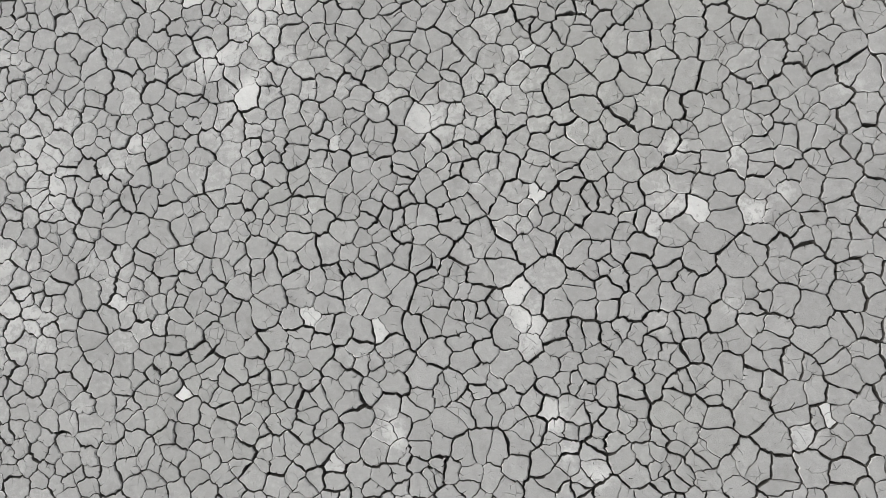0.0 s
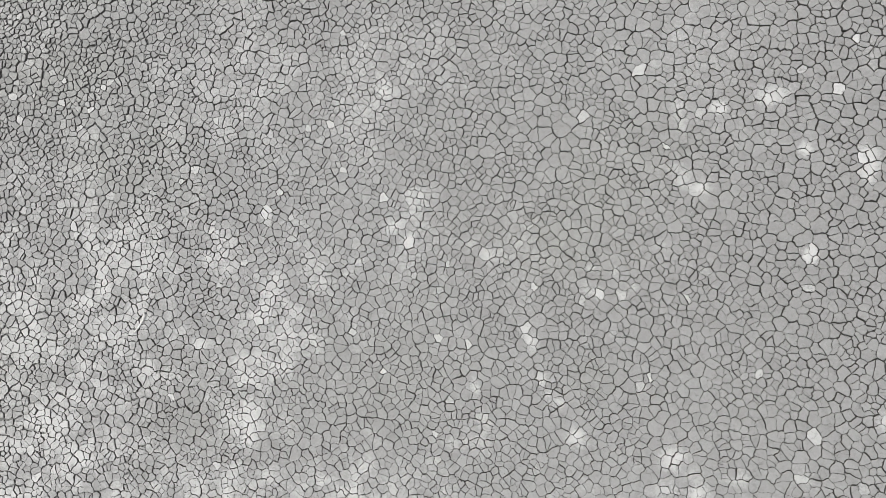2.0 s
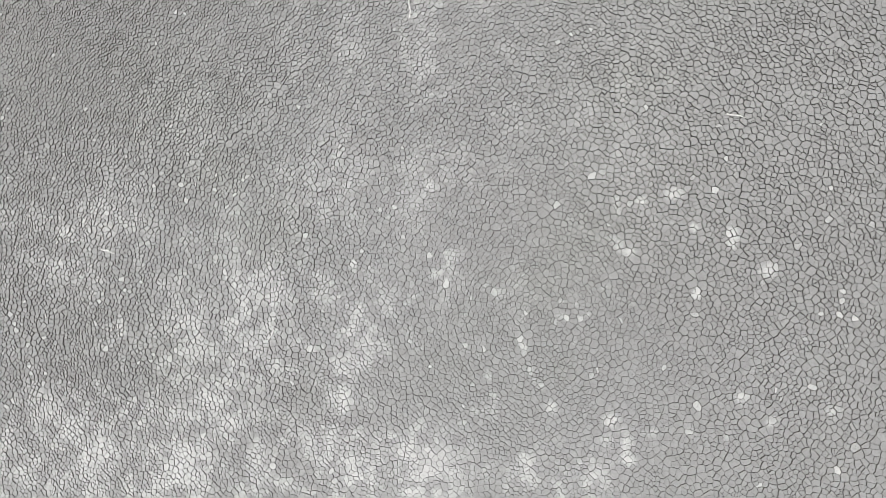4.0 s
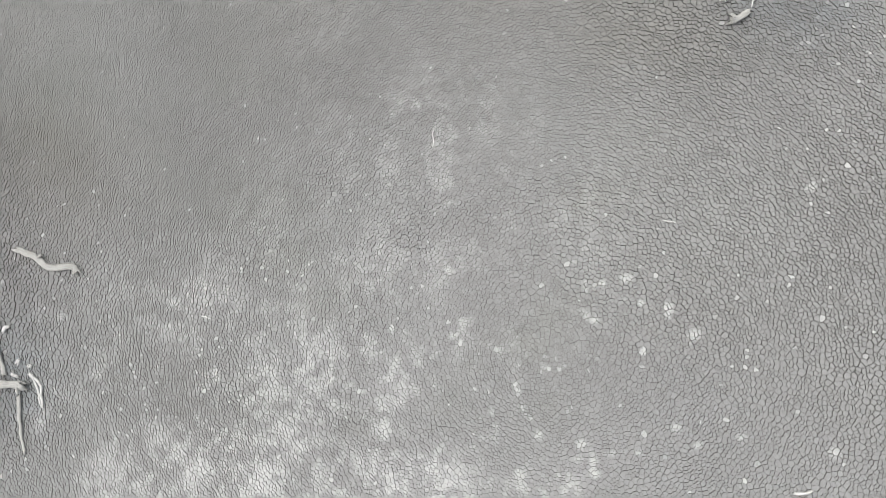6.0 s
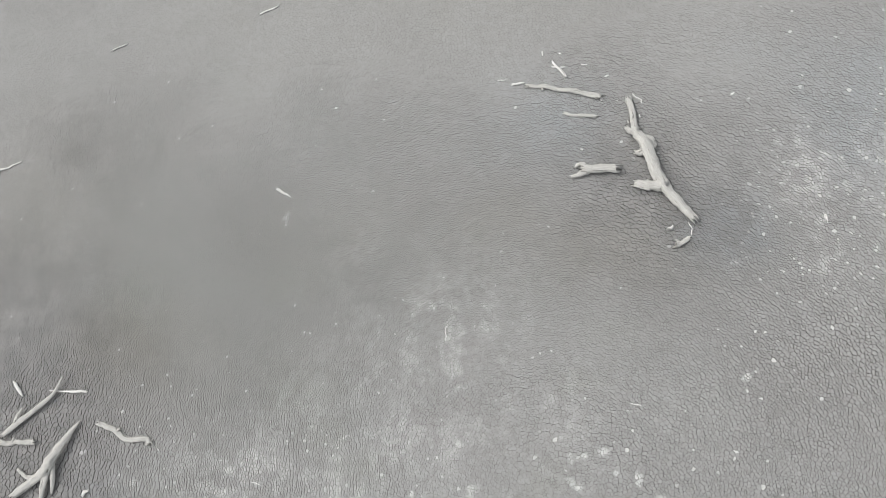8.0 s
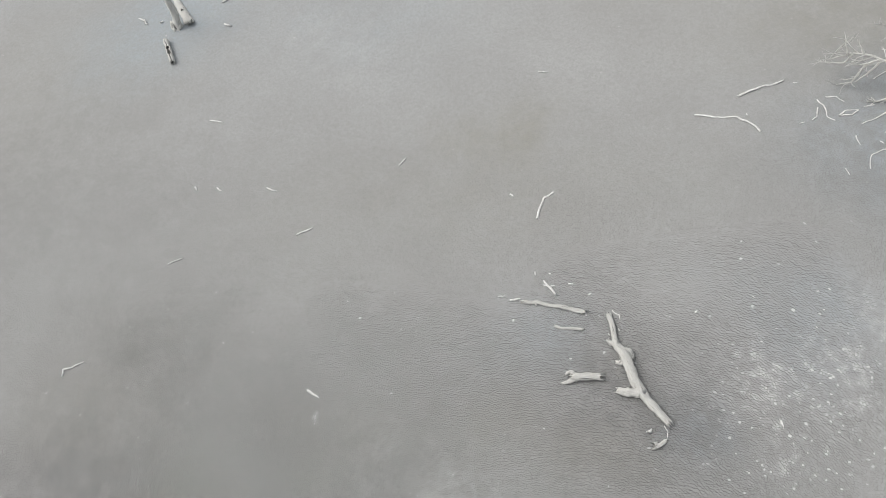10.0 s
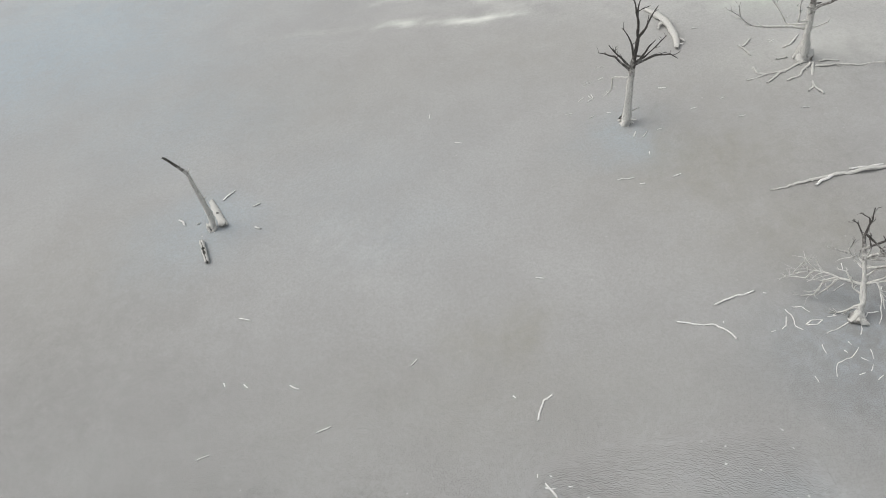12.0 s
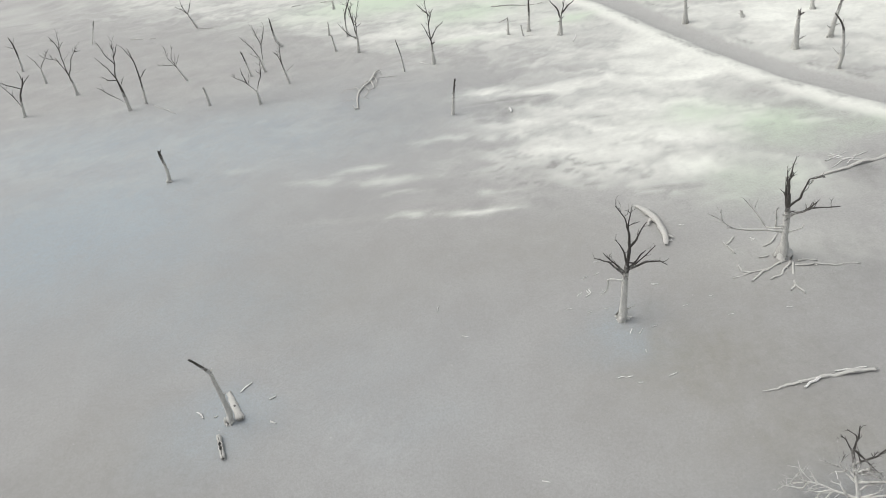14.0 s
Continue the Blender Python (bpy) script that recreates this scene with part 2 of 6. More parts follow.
SALT_NEAR = [(-1.87, 1.49, 0.14, 0.13, 0.5), (-1.40, 1.68, 0.09, 0.09, 0.5), (-0.91, 1.60, 0.06, 0.07, 0.9), (-0.75, 1.77, 0.06, 0.06, 0.7), (-0.82, 1.07, 0.11, 0.08, 0.55),
             (-0.78, 0.79, 0.08, 0.12, 0.6), (-1.68, 0.84, 0.05, 0.04, 0.8), (1.00, 0.90, 0.08, 0.04, 0.8), (1.13, 1.38, 0.04, 0.03, 1), (1.43, 1.43, 0.09, 0.06, 0.8),
             (0.87, 1.03, 0.07, 0.06, 0.5), (1.61, 1.11, 0.03, 0.03, 1), (1.61, 0.49, 0.03, 0.04, 1.1), (-2.08, 0.49, 0.14, 0.10, 0.4), (-1.92, 0.36, 0.10, 0.06, 0.5),
             (-1.74, -0.15, 0.13, 0.12, 0.75), (-1.85, -0.38, 0.13, 0.10, 0.6)]
SALT_NEAR_SOUTH = [(-1.86, -0.56, 0.16, 0.09, 0.8), (-2.94, -0.38, 0.12, 0.09, 0.7), (-2.86, -0.75, 0.17, 0.14, 0.9), (-1.14, 0.42, 0.07, 0.04, 0.6), (-0.30, -0.50, 0.12, 0.11, 0.5),
                   (0.80, -0.68, 0.11, 0.08, 0.7), (0.26, -0.56, 0.06, 0.05, 0.8), (-1.41, 0.25, 0.19, 0.12, 0.3), (-2.12, -0.03, 0.06, 0.06, 0.7), (-1.52, -0.51, 0.10, 0.09, 0.4),
                   (-2.61, -0.20, 0.08, 0.04, 0.5), (-0.48, -0.62, 0.06, 0.06, 0.5)]
SALT_MID = [(2.25, 0.70, 0.09, 0.08, 1.1), (1.95, 1.01, 0.04, 0.10, 1), (2.00, 1.63, 0.06, 0.09, 0.5), (1.46, 1.43, 0.09, 0.07, 0.7), (0.96, 0.94, 0.13, 0.10, 0.6),
            (1.15, 1.38, 0.03, 0.03, 1), (-2.32, 1.75, 0.11, 0.10, 0.6), (-0.92, 1.62, 0.06, 0.09, 0.9), (-4.30, 0.20, 0.14, 0.10, 0.8), (-3.78, 0.38, 0.21, 0.19, 0.5),
            (-3.67, -0.15, 0.26, 0.24, 0.5), (-3.24, -0.52, 0.20, 0.23, 0.7), (-3.06, -0.75, 0.20, 0.18, 0.7), (-1.77, -0.14, 0.21, 0.18, 0.6), (-1.84, -0.57, 0.19, 0.13, 0.7),
            (-0.29, -0.57, 0.18, 0.17, 0.5)]
SALT_MID_SOUTH = [(-0.01, -1.04, 0.09, 0.09, 0.7), (0.77, -0.84, 0.11, 0.09, 0.7), (0.95, -1.02, 0.07, 0.06, 0.9), (0.35, 0.27, 0.06, 0.10, 0.5), (-4.47, 0.71, 0.12, 0.09, 0.5),
                  (-4.42, -0.61, 0.16, 0.19, 0.6), (-2.08, 0.71, 0.20, 0.09, 0.5), (1.96, -0.46, 0.06, 0.07, 0.6), (2.21, -0.67, 0.05, 0.05, 0.8), (-1.54, 2.70, 0.06, 0.12, 0.5),
                  (-1.97, -1.04, 0.28, 0.18, 0.6), (1.14, -0.79, 0.08, 0.04, 0.8), (1.50, -0.80, 0.08, 0.08, 0.5), (-1.69, 0.81, 0.06, 0.06, 0.8)]
SALT_FAR = [(-3.63, 0.38, 0.31, 0.26, 0.6), (-4.19, 0.19, 0.08, 0.13, 1), (-1.98, 0.55, 0.18, 0.16, 0.7), (-1.82, -0.54, 0.22, 0.25, 0.8), (-1.61, 0.02, 0.22, 0.21, 0.7),
            (-3.07, -0.48, 0.23, 0.28, 0.7), (-3.50, -1.28, 0.26, 0.28, 0.7), (-1.73, -1.18, 0.17, 0.30, 0.8), (-4.67, -0.85, 0.27, 0.26, 0.7), (-4.76, -1.38, 0.31, 0.24, 0.6),
            (-5.67, -1.40, 0.35, 0.21, 0.6), (-1.11, -1.37, 0.17, 0.20, 0.7), (-6.78, -0.43, 0.17, 0.22, 0.6), (-5.99, 0.19, 0.12, 0.09, 1), (-6.64, 1.05, 0.12, 0.06, 0.9),
            (-4.86, 1.25, 0.11, 0.09, 0.9), (-4.39, 1.53, 0.13, 0.17, 0.6), (0.90, 1.34, 0.08, 0.14, 0.5)]
SALT_FAR_EAST = [(-0.71, 0.82, 0.10, 0.24, 0.6), (0.92, -0.87, 0.08, 0.16, 0.8), (0.02, -1.18, 0.13, 0.26, 0.6), (0.28, -0.58, 0.07, 0.09, 0.6), (3.80, -0.74, 0.08, 0.07, 0.7),
                 (2.75, -0.56, 0.07, 0.06, 0.8), (-2.95, 0.63, 0.11, 0.16, 0.6), (-5.64, -0.64, 0.16, 0.10, 0.6), (-5.59, -0.16, 0.33, 0.22, 0.4), (-2.91, -0.93, 0.18, 0.17, 0.6),
                 (-2.32, -1.33, 0.29, 0.20, 0.6), (2.02, 1.67, 0.09, 0.14, 0.4), (-1.54, 2.74, 0.08, 0.15, 0.4), (-0.80, 3.01, 0.10, 0.45, 0.3), (-4.10, 2.15, 0.24, 0.15, 0.35),
                 (3.81, 2.57, 0.08, 0.10, 0.6)]
SALT_LOGS = [(5.53, 5.29, 0.56, 0.43, 0.35), (5.18, 6.55, 0.29, 0.23, 0.35), (5.41, 5.19, 0.09, 0.11, 0.9), (4.15, 5.60, 0.14, 0.11, 0.5), (6.24, 4.72, 0.27, 0.31, 0.4),
             (-1.51, 2.68, 0.10, 0.14, 0.6), (-4.19, 5.89, 0.12, 0.17, 0.5), (-0.69, 4.13, 0.14, 0.53, 0.35), (-0.71, 3.10, 0.12, 0.30, 0.35), (-2.98, 1.52, 0.40, 0.37, 0.4),
             (-1.99, 1.42, 0.39, 0.27, 0.4), (4.21, 3.61, 0.36, 0.20, 0.25), (5.09, 3.97, 0.36, 0.30, 0.3), (-5.01, 1.36, 0.21, 0.19, 0.5), (3.87, 4.44, 0.23, 0.17, 0.35),
             (5.69, 3.84, 0.53, 0.40, 0.3)]
# broad salt, some of it raised to brighten the view's middle against lens falloff
SALT_LIFT_WIDE = [(-3.3, 0.3, 2.2, 1.3, .54), (-1.85, 0.1, .9, 1.0, .56), (-4.2, -1.1, 2.4, 1.0, .66), (-1.5, -1.2, 1.3, .8, .66),
             (-2.6, 1.6, 1.0, .7, .40), (-5.9, 0.2, .9, 1.1, .40), (-0.9, 2.9, .6, 1.2, .42), (5.4, 6.2, 1.6, 1.3, .50),
             (5.7, 4.6, 1.1, 1.1, .44), (7.5, 6.5, 2.0, 2.4, .40), (0.3, -1.2, 1.0, .7, .50), (0.0, 0.2, 1.8, 1.2, .27),
             (-1.5, 1.8, 2.4, 1.4, .38), (-1.2, 3.6, 2.6, 1.7, .40), (-2.0, 4.8, 3.4, 2.6, .27), (-0.6, 0.7, 1.6, 1.3, .34), (0.6, 2.2, 2.2, 2.0, .32), (-2.6, 3.0, 2.0, 1.6, .3), (-4.8, 1.3, 1.6, 1.3, .46), (-3.8, 2.3, 1.4, 1.0, .4), (1.0, 12.5, 6.0, 4.0, .16), (-4.8, 18.0, 3.0, 3.0, .26)]
OLIVE = [(0.20, 0.68, .35, .22, .5), (-0.85, -0.15, .3, .2, .25), (-0.62, 0.38, .14, .1, .3), (0.34, -0.12, .16, .12, .3), (-3.25, 1.85, .45, .3, .6),
         (-2.75, 1.15, .35, .28, .6), (-3.7, 2.6, .9, .5, .4), (0.75, 1.15, .3, .3, .3), (-2.2, -0.45, .3, .3, .35), (-4.6, 2.9, 1.6, .7, .3), (-0.3, 0.75, .3, .12, .25),
         (1.8, 3.4, .6, .3, .3), (-0.9, -0.2, .2, .3, .2), (0.42, 0.95, .2, .35, .5), (-2.4, 1.3, .25, .35, .5), (-3.6, -0.15, .4, .3, .5), (1.1, 2.55, .35, .2, .5), (-4.0, 4.6, .7, .4, .45), (-7.0, 4.6, .6, .9, .6)]
IRON = [(-9.6, 6.3, 2.4, 2.2, .55), (-7.4, 3.6, 1.7, 1.2, 1.1), (2.1, 5.1, 1.7, .8, .8), (0.3, 5.5, 1.4, .8, .5), (-3.4, 5.6, 2.6, 1.0, .25), (-8.3, 1.8, 1.4, 1.5, .4),
        (2.7, 6.9, .8, 1.2, .4), (0.4, 13.7, 1.6, 1.3, .9), (-0.5, 11.7, 6.0, 2.0, .4), (8.3, 21, 3.6, 3.0, 1.0), (10.6, 17, 3.4, 2.6, .9),
        (-14.9, 17, 4.5, 5.0, .35), (-7.6, 27.8, 9.0, 4.0, .3), (3.0, 29.0, 7.0, 3.0, .35), (11.0, 25.0, 5.0, 3.0, .4)]
DAMP = [(-7.1, 0.3, .7, .6, .7), (3.7, 5.2, .7, .6, .55), (6.8, 7.4, 1.6, 1.4, .45), (-20.0, 33.0, 8.0, 5.0, .8), (-14.0, 27.0, 6.0, 4.0, .5), (1.15, 7.5, 1.4, .9, .35), (-10.9, 19.9, 2.6, 2.4, .8), (-4.0, 18.8, 4.0, 2.4, .3), (5.6, 22.3, 1.7, 1.5, .9), (-24.7, 37, 10.5, 9.0, 1.15),
        (10.0, 12.6, 2.0, 2.2, .8), (-17.6, 46, 15, 7.0, .9), (-5.8, 21.3, 6.0, 5.0, .25), (-30, 48, 14, 6.0, .9)]
SANDS = [(6.8, 48.0, 6.8, 1.1, 0.9), (12.2, 47.4, 3.4, 1.4, 0.9), (1.7, 49.0, 2.6, 0.8, 0.8), (12.8, 42.5, 3.7, 1.5, 0.8), (8.0, 43.5, 4.0, 1.0, 0.7), (12.3, 38.6, 3.8, 1.7, 1),
         (8.6, 40.8, 4.4, 1.2, 0.85), (4.3, 43.0, 3.7, 1.0, 0.7), (12.2, 35.1, 1.9, 1.6, 1), (9.5, 37.3, 3.0, 1.2, 0.8), (5.5, 38.7, 3.7, 1.0, 0.75), (2.3, 41.5, 2.6, 0.8, 0.55),
         (13.2, 53.3, 2.9, 1.6, 0.85), (20.5, 41.8, 3.4, 0.7, 0.75), (20.0, 38.2, 1.7, 0.6, 0.7), (23.8, 39.9, 0.9, 0.7, 0.9), (16.5, 40.0, 2.2, 1.1, 0.6)]
STREAKS = [(-4.8, 37.8, 2.9, 0.6, 0.5), (-7.0, 39.4, 1.9, 0.5, 0.35), (-0.0, 33.0, 2.5, 0.3, 0.65), (-3.2, 33.3, 1.9, 0.3, 0.45), (-9.7, 38.6, 2.3, 0.5, 0.28), (-1.7, 42.2, 2.3, 0.7, 0.45),
           (1.8, 34.9, 1.9, 0.5, 0.4), (4.8, 33.9, 2.7, 0.5, 0.3), (-4.0, 36.0, 2.1, 0.3, 0.3), (0.7, 37.5, 2.0, 0.5, 0.35), (13.0, 31.6, 1.6, 0.5, 0.3), (8.7, 33.8, 1.8, 0.6, 0.4),
           (-7.7, 33.8, 3.0, 0.3, 0.2), (-15.6, 41.6, 2.6, 0.7, 0.15)]
MOULD = [(2.4, 47.1, 2.9, 0.2, 0.7), (8.0, 42.6, 1.1, 0.2, 0.6), (3.0, 45.1, 1.0, 0.6, 0.5), (9.9, 36.1, 0.7, 0.5, 0.45), (4.2, 36.6, 2.6, 0.4, 0.3), (1.5, 40.3, 1.4, 0.4, 0.4),
         (6.7, 34.5, 2.1, 0.3, 0.3), (19.0, 44.0, 1.2, 0.4, 0.55), (11.3, 37.3, 0.5, 0.2, 0.4), (5.6, 37.3, 1.0, 0.2, 0.4)]
SANDS_FAR = [(18.3, 33.0, 3.5, 3.0, .25), (17.0, 38.0, 4.0, 3.0, .35), (15.6, 47.2, 5.0, 2.0, 1.1), (1.4, 61.6, 6.0, 2.2, .9), (-6.3, 65.0, 6.0, 2.4, .65),
             (25.0, 56.0, 5.0, 7.0, .95), (27.5, 46.6, 2.6, 5.0, .95), (14.5, 54.0, 3.0, 2.0, 1.0), (14.5, 27.0, 3.6, 2.4, .4), (32.0, 58.0, 8.0, 9.0, .8),
             (42.0, 45.0, 12.0, 9.0, .8), (10.0, 40.5, 9.0, 7.5, .74), (15.0, 49.0, 8.0, 5.5, .7), (17.0, 34.0, 6.0, 6.0, .30), (2.0, 56.0, 10.0, 3.0, .36), (-55.0, 95.0, 25.0, 14.0, .25), (20.0, 95.0, 60.0, 18.0, .8)]
ALGAE = [(-6.9, 76, 10, 4, .75), (0.6, 68.6, 5.0, 3.4, .55), (9.4, 62.6, 1.8, 1.3, .6), (14.6, 41.2, 2.4, 1.6, .45), (18.4, 38.2, 2.6, 2.4, .7),
         (14.4, 33, 2.6, 2.2, .3), (21.6, 37, 1.6, 1.2, .35), (18.5, 66.5, 4.0, 2.0, .75), (-1.1, 60.5, 4.0, .8, .3)]
# silty dark patches, plus shade painted round logs and trees and lens falloff
SILT_AND_SHADE = [(-14.0, 13.5, 6.0, 5.0, .32), (14.0, 17.5, 5.0, 6.0, .3), (-10.5, 7.5, 4.0, 4.0, .3), (15.5, 25.5, 4.5, 3.5, .4), (10.0, 3.0, 3.0, 4.0, .25), (4.6, 34.5, 2.0, .6, .35), (10.5, 36.3, 1.0, .4, .35), (2.4, 45.0, 1.8, .8, .5), (4.4, 46.1, 2.4, .3, .45), (18.4, 43.2, 1.6, .5, .5), (8.0, 42.6, 1.0, .2, .3),
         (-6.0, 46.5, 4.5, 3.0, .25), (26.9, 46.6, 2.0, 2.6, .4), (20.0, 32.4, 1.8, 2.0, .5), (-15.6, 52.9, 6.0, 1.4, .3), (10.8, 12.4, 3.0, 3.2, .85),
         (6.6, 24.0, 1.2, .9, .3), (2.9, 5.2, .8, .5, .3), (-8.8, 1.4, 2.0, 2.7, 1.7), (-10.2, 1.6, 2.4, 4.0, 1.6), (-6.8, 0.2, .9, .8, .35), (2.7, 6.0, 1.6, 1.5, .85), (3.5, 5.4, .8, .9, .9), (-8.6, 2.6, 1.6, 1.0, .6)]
CHANNEL = [(4.0, 86.0), (14.0, 64.7), (18.4, 52.0), (21.5, 45.2), (24.9, 40.4), (30.0, 32.0), (36.0, 20.0)]
BANK = [(-1.0, 86.0), (11.3, 65.0), (16.2, 51.5), (19.4, 44.6), (22.8, 39.4), (27.5, 32.0)]


def bent(x, y):
    """Slow sideways drift of the stains' edges."""
    wx, wy = (fbm(x * 0.45, y * 0.45, 11) - 0.5), (fbm(x * 0.45, y * 0.45, 23) - 0.5)
    near = np.clip(np.hypot(x, y - 2) / 12, 0.12, 1.0)
    return wx, wy, x + wx * 3.0 * near, y + wy * 2.0 * near


def salt_crust(x, y):
    """How much pale salt lies at a place: flakes, lumps and a thin bloom, part of it painted brightening."""
    wx, wy, px, py = bent(x, y)
    mottle = fbm(x * 2.3, y * 1.2, 5, 5)
    small = fbm(x * 6.0, y * 6.0, 7, 3)
    crumb = fbm(x * 13.0, y * 13.0, 19, 2)
    salt = np.zeros_like(x)
    for spots in (SALT_FLAKES, SALT_CRUMBS, SALT_NEAR, SALT_NEAR_SOUTH, SALT_MID, SALT_MID_SOUTH, SALT_FAR, SALT_FAR_EAST, SALT_LOGS):
        salt = np.maximum(salt, spot(x, y, spots))
    salt = salt * (0.62 + 0.5 * smooth(0.5 * small + 0.5 * crumb, 0.36, 0.62))
    lumps = smooth(0.4 * fbm(x * 3.0, y * 1.7, 67, 3) + 0.35 * small + 0.25 * crumb, 0.42, 0.62)
    salt = np.maximum(salt, spot(px, py, SALT_LIFT_WIDE) * (0.6 + 0.6 * lumps))
    return np.maximum(salt, 0.12 * smooth(mottle, 0.46, 0.66) * smooth(small, 0.4, 0.6) * smooth(26 - y, 0, 10))


def stains(x, y):
    """Salt, iron, damp; sand, algae, silty dark ground with painted shade; at every place."""
    wx, wy, px, py = bent(x, y)
    mottle = fbm(x * 2.3, y * 1.2, 5, 5)
    salt = salt_crust(x, y)
    iron = spot(px, py, IRON) * (0.4 + 1.0 * mottle)
    damp = spot(px, py, DAMP) * (0.5 + 0.8 * mottle)
    drift, across = x - 0.3 * y, y + 0.3 * x
    streak = fbm(drift * 0.45 + 2 * wx, across * 0.85 + 2 * wy, 31, 6)
    sand = np.maximum(np.maximum(spot(px, py, SANDS), spot(px, py, SANDS_FAR)), spot(x + wx, y + 1.2 * wy, STREAKS))
    sand = np.maximum(sand, 0.42 * smooth(y + 0.8 * x, 48, 66) + 0.10 * smooth(y, 30, 46))
    sand = np.clip(sand * (0.84 + 0.22 * smooth(streak, 0.35, 0.65)), 0, 1)
    rough = fbm(drift * 0.35 + 4 * wx, across * 0.75 + 4 * wy, 83, 6) - 0.5
    sand = np.clip(sand + 0.75 * rough * 4 * sand * (1 - sand) * smooth(y, 26, 34), 0, 1)
    channel = along(px * 0.2 + x * 0.8, py * 0.2 + y * 0.8, CHANNEL)
    bank = along(px * 0.25 + x * 0.75, py * 0.25 + y * 0.75, BANK)
    sand = np.maximum(sand, 0.84 * smooth(1.7 - bank, 0, 1.5))
    bed = smooth(1.5 - channel, 0, 0.6)
    sand = sand * (1 - bed) + 0.2 * bed
    algae = 1.5 * spot(px, py, ALGAE) * (0.5 + 0.9 * streak) * (1 - bed)
    olive = spot(x + 0.3 * wx, y + 0.3 * wy, OLIVE) * (0.4 + 0.9 * mottle)
    iron, algae = np.maximum(iron, 0.5 * olive), np.maximum(algae, 0.12 * olive)
    mould = smooth(fbm(drift * 0.8 + 2 * wx, across * 1.9 + 2 * wy, 63, 5), 0.57, 0.64)
    silt_and_shade = np.maximum(spot(px, py, SILT_AND_SHADE), spot(x + 0.6 * wx, y + 0.6 * wy, MOULD)) * (0.4 + mottle) + 0.55 * mould * spot(x, y, [(5.0, 36.5, 6.5, 4.5, 1.0), (9.0, 33.5, 4.0, 2.0, 0.8), (1.0, 45.0, 3.0, 2.0, 0.6), (20.0, 41.0, 4.0, 3.0, 0.5)])
    # broken dark line just outside the channel's bed
    silt_and_shade = np.maximum(silt_and_shade, 0.6 * smooth(0.45 - np.abs(channel - 1.75), 0, 0.4) * smooth(streak, 0.45, 0.6))
    return [np.clip(v, 0, 1) for v in (salt, iron, damp, sand, algae, silt_and_shade)]


def swell(x, y):
    """Low relief: the dry channel and the sand bank beside it."""
    channel, bank = along(x, y, CHANNEL), along(x, y, BANK)
    return 0.16 * np.exp(-(bank / 1.3) ** 2) - 0.2 * smooth(1.7 - channel, 0, 1.3) + 0.05 * (fbm(x * 0.3, y * 0.3, 41) - 0.5) * smooth(y, 14, 24)


def stain_mesh(mesh, x, y, per_cell=None):
    s = stains(x, y) if per_cell is None else per_cell
    one = np.ones(len(x))
    for name, cols in (("stain_a", s[:3]), ("stain_b", s[3:])):
        layer = mesh.attributes.new(name, "FLOAT_COLOR", "POINT")
        layer.data.foreach_set("color", np.stack([*cols, one], 1).astype(np.float32).ravel())


# ---------- the flat ----------
FIELD = (-11.3, 8.3, -2.2, 10.0)
FLOOR = -0.004


def ground_lines(lo, hi, step, far):
    mid = list(np.arange(lo, hi + step / 2, step))
    right, left, d = [], [], step
    while (right[-1] if right else hi) < far:
        d *= 1.3
        right.append((right[-1] if right else hi) + d)
    d = step
    while (left[-1] if left else lo) > -far:
        d *= 1.3
        left.append((left[-1] if left else lo) - d)
    return np.array(left[::-1] + mid + right)


gx, gy = ground_lines(-50, 45, 0.3, 2500), ground_lines(-4, 90, 0.3, 2500)
XX, YY = [v.ravel() for v in np.meshgrid(gx, gy)]


def rim_of_field(x, y):
    """How far inside the uneven edge of the loose plates a place lies."""
    edge = np.minimum(np.minimum(x - FIELD[0] + 0.8 * smooth(4 - y, 0, 2), FIELD[1] - x), FIELD[3] - y)
    return np.minimum(edge - 1.6 * smooth(fbm(x * 0.5, y * 0.5, 91, 3), 0.25, 0.75), np.minimum(x - FIELD[0], y - FIELD[2]))


inside = rim_of_field(XX, YY)
hollow = 0.012 + 0.038 * smooth(np.hypot(XX, YY - 0.3), 3.0, 1.8)
ZZ = FLOOR - hollow * smooth(inside, 0.25, 0.55) + swell(XX, YY)
nx, ny = len(gx), len(gy)
idx = np.arange(nx * ny).reshape(ny, nx)
quads = np.stack([idx[:-1, :-1], idx[:-1, 1:], idx[1:, 1:], idx[1:, :-1]], -1).reshape(-1, 4)
ground_mesh = bpy.data.meshes.new("ground")
ground_mesh.from_pydata(np.stack([XX, YY, ZZ], 1).tolist(), [], quads.tolist())
ground_mesh.polygons.foreach_set("use_smooth", [True] * len(quads))
floor_stains_shade = stains(XX, YY)
# floor below the plates darkened by colour, as shade in the cracks
floor_stains_shade[5] = np.maximum(floor_stains_shade[5], smooth(inside, 0.1, 0.3) * (0.45 + 0.55 * smooth(np.hypot(XX, YY - 0.3), 3.0, 1.8)))
stain_mesh(ground_mesh, XX, YY, floor_stains_shade)
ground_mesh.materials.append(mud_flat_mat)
ground = tagged(new("ground", ground_mesh), "dry grey lake bed of cracked mud, salt and pale sand", "ground", kind="structure")


# sheet under the plates, coloured dark for the shade down in the cracks
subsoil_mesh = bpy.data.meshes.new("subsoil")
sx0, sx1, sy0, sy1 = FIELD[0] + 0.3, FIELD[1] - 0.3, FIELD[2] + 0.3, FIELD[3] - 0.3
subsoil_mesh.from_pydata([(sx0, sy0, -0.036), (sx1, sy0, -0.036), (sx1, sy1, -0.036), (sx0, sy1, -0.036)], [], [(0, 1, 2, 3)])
subsoil_mesh.materials.append(recess_shade_mat)
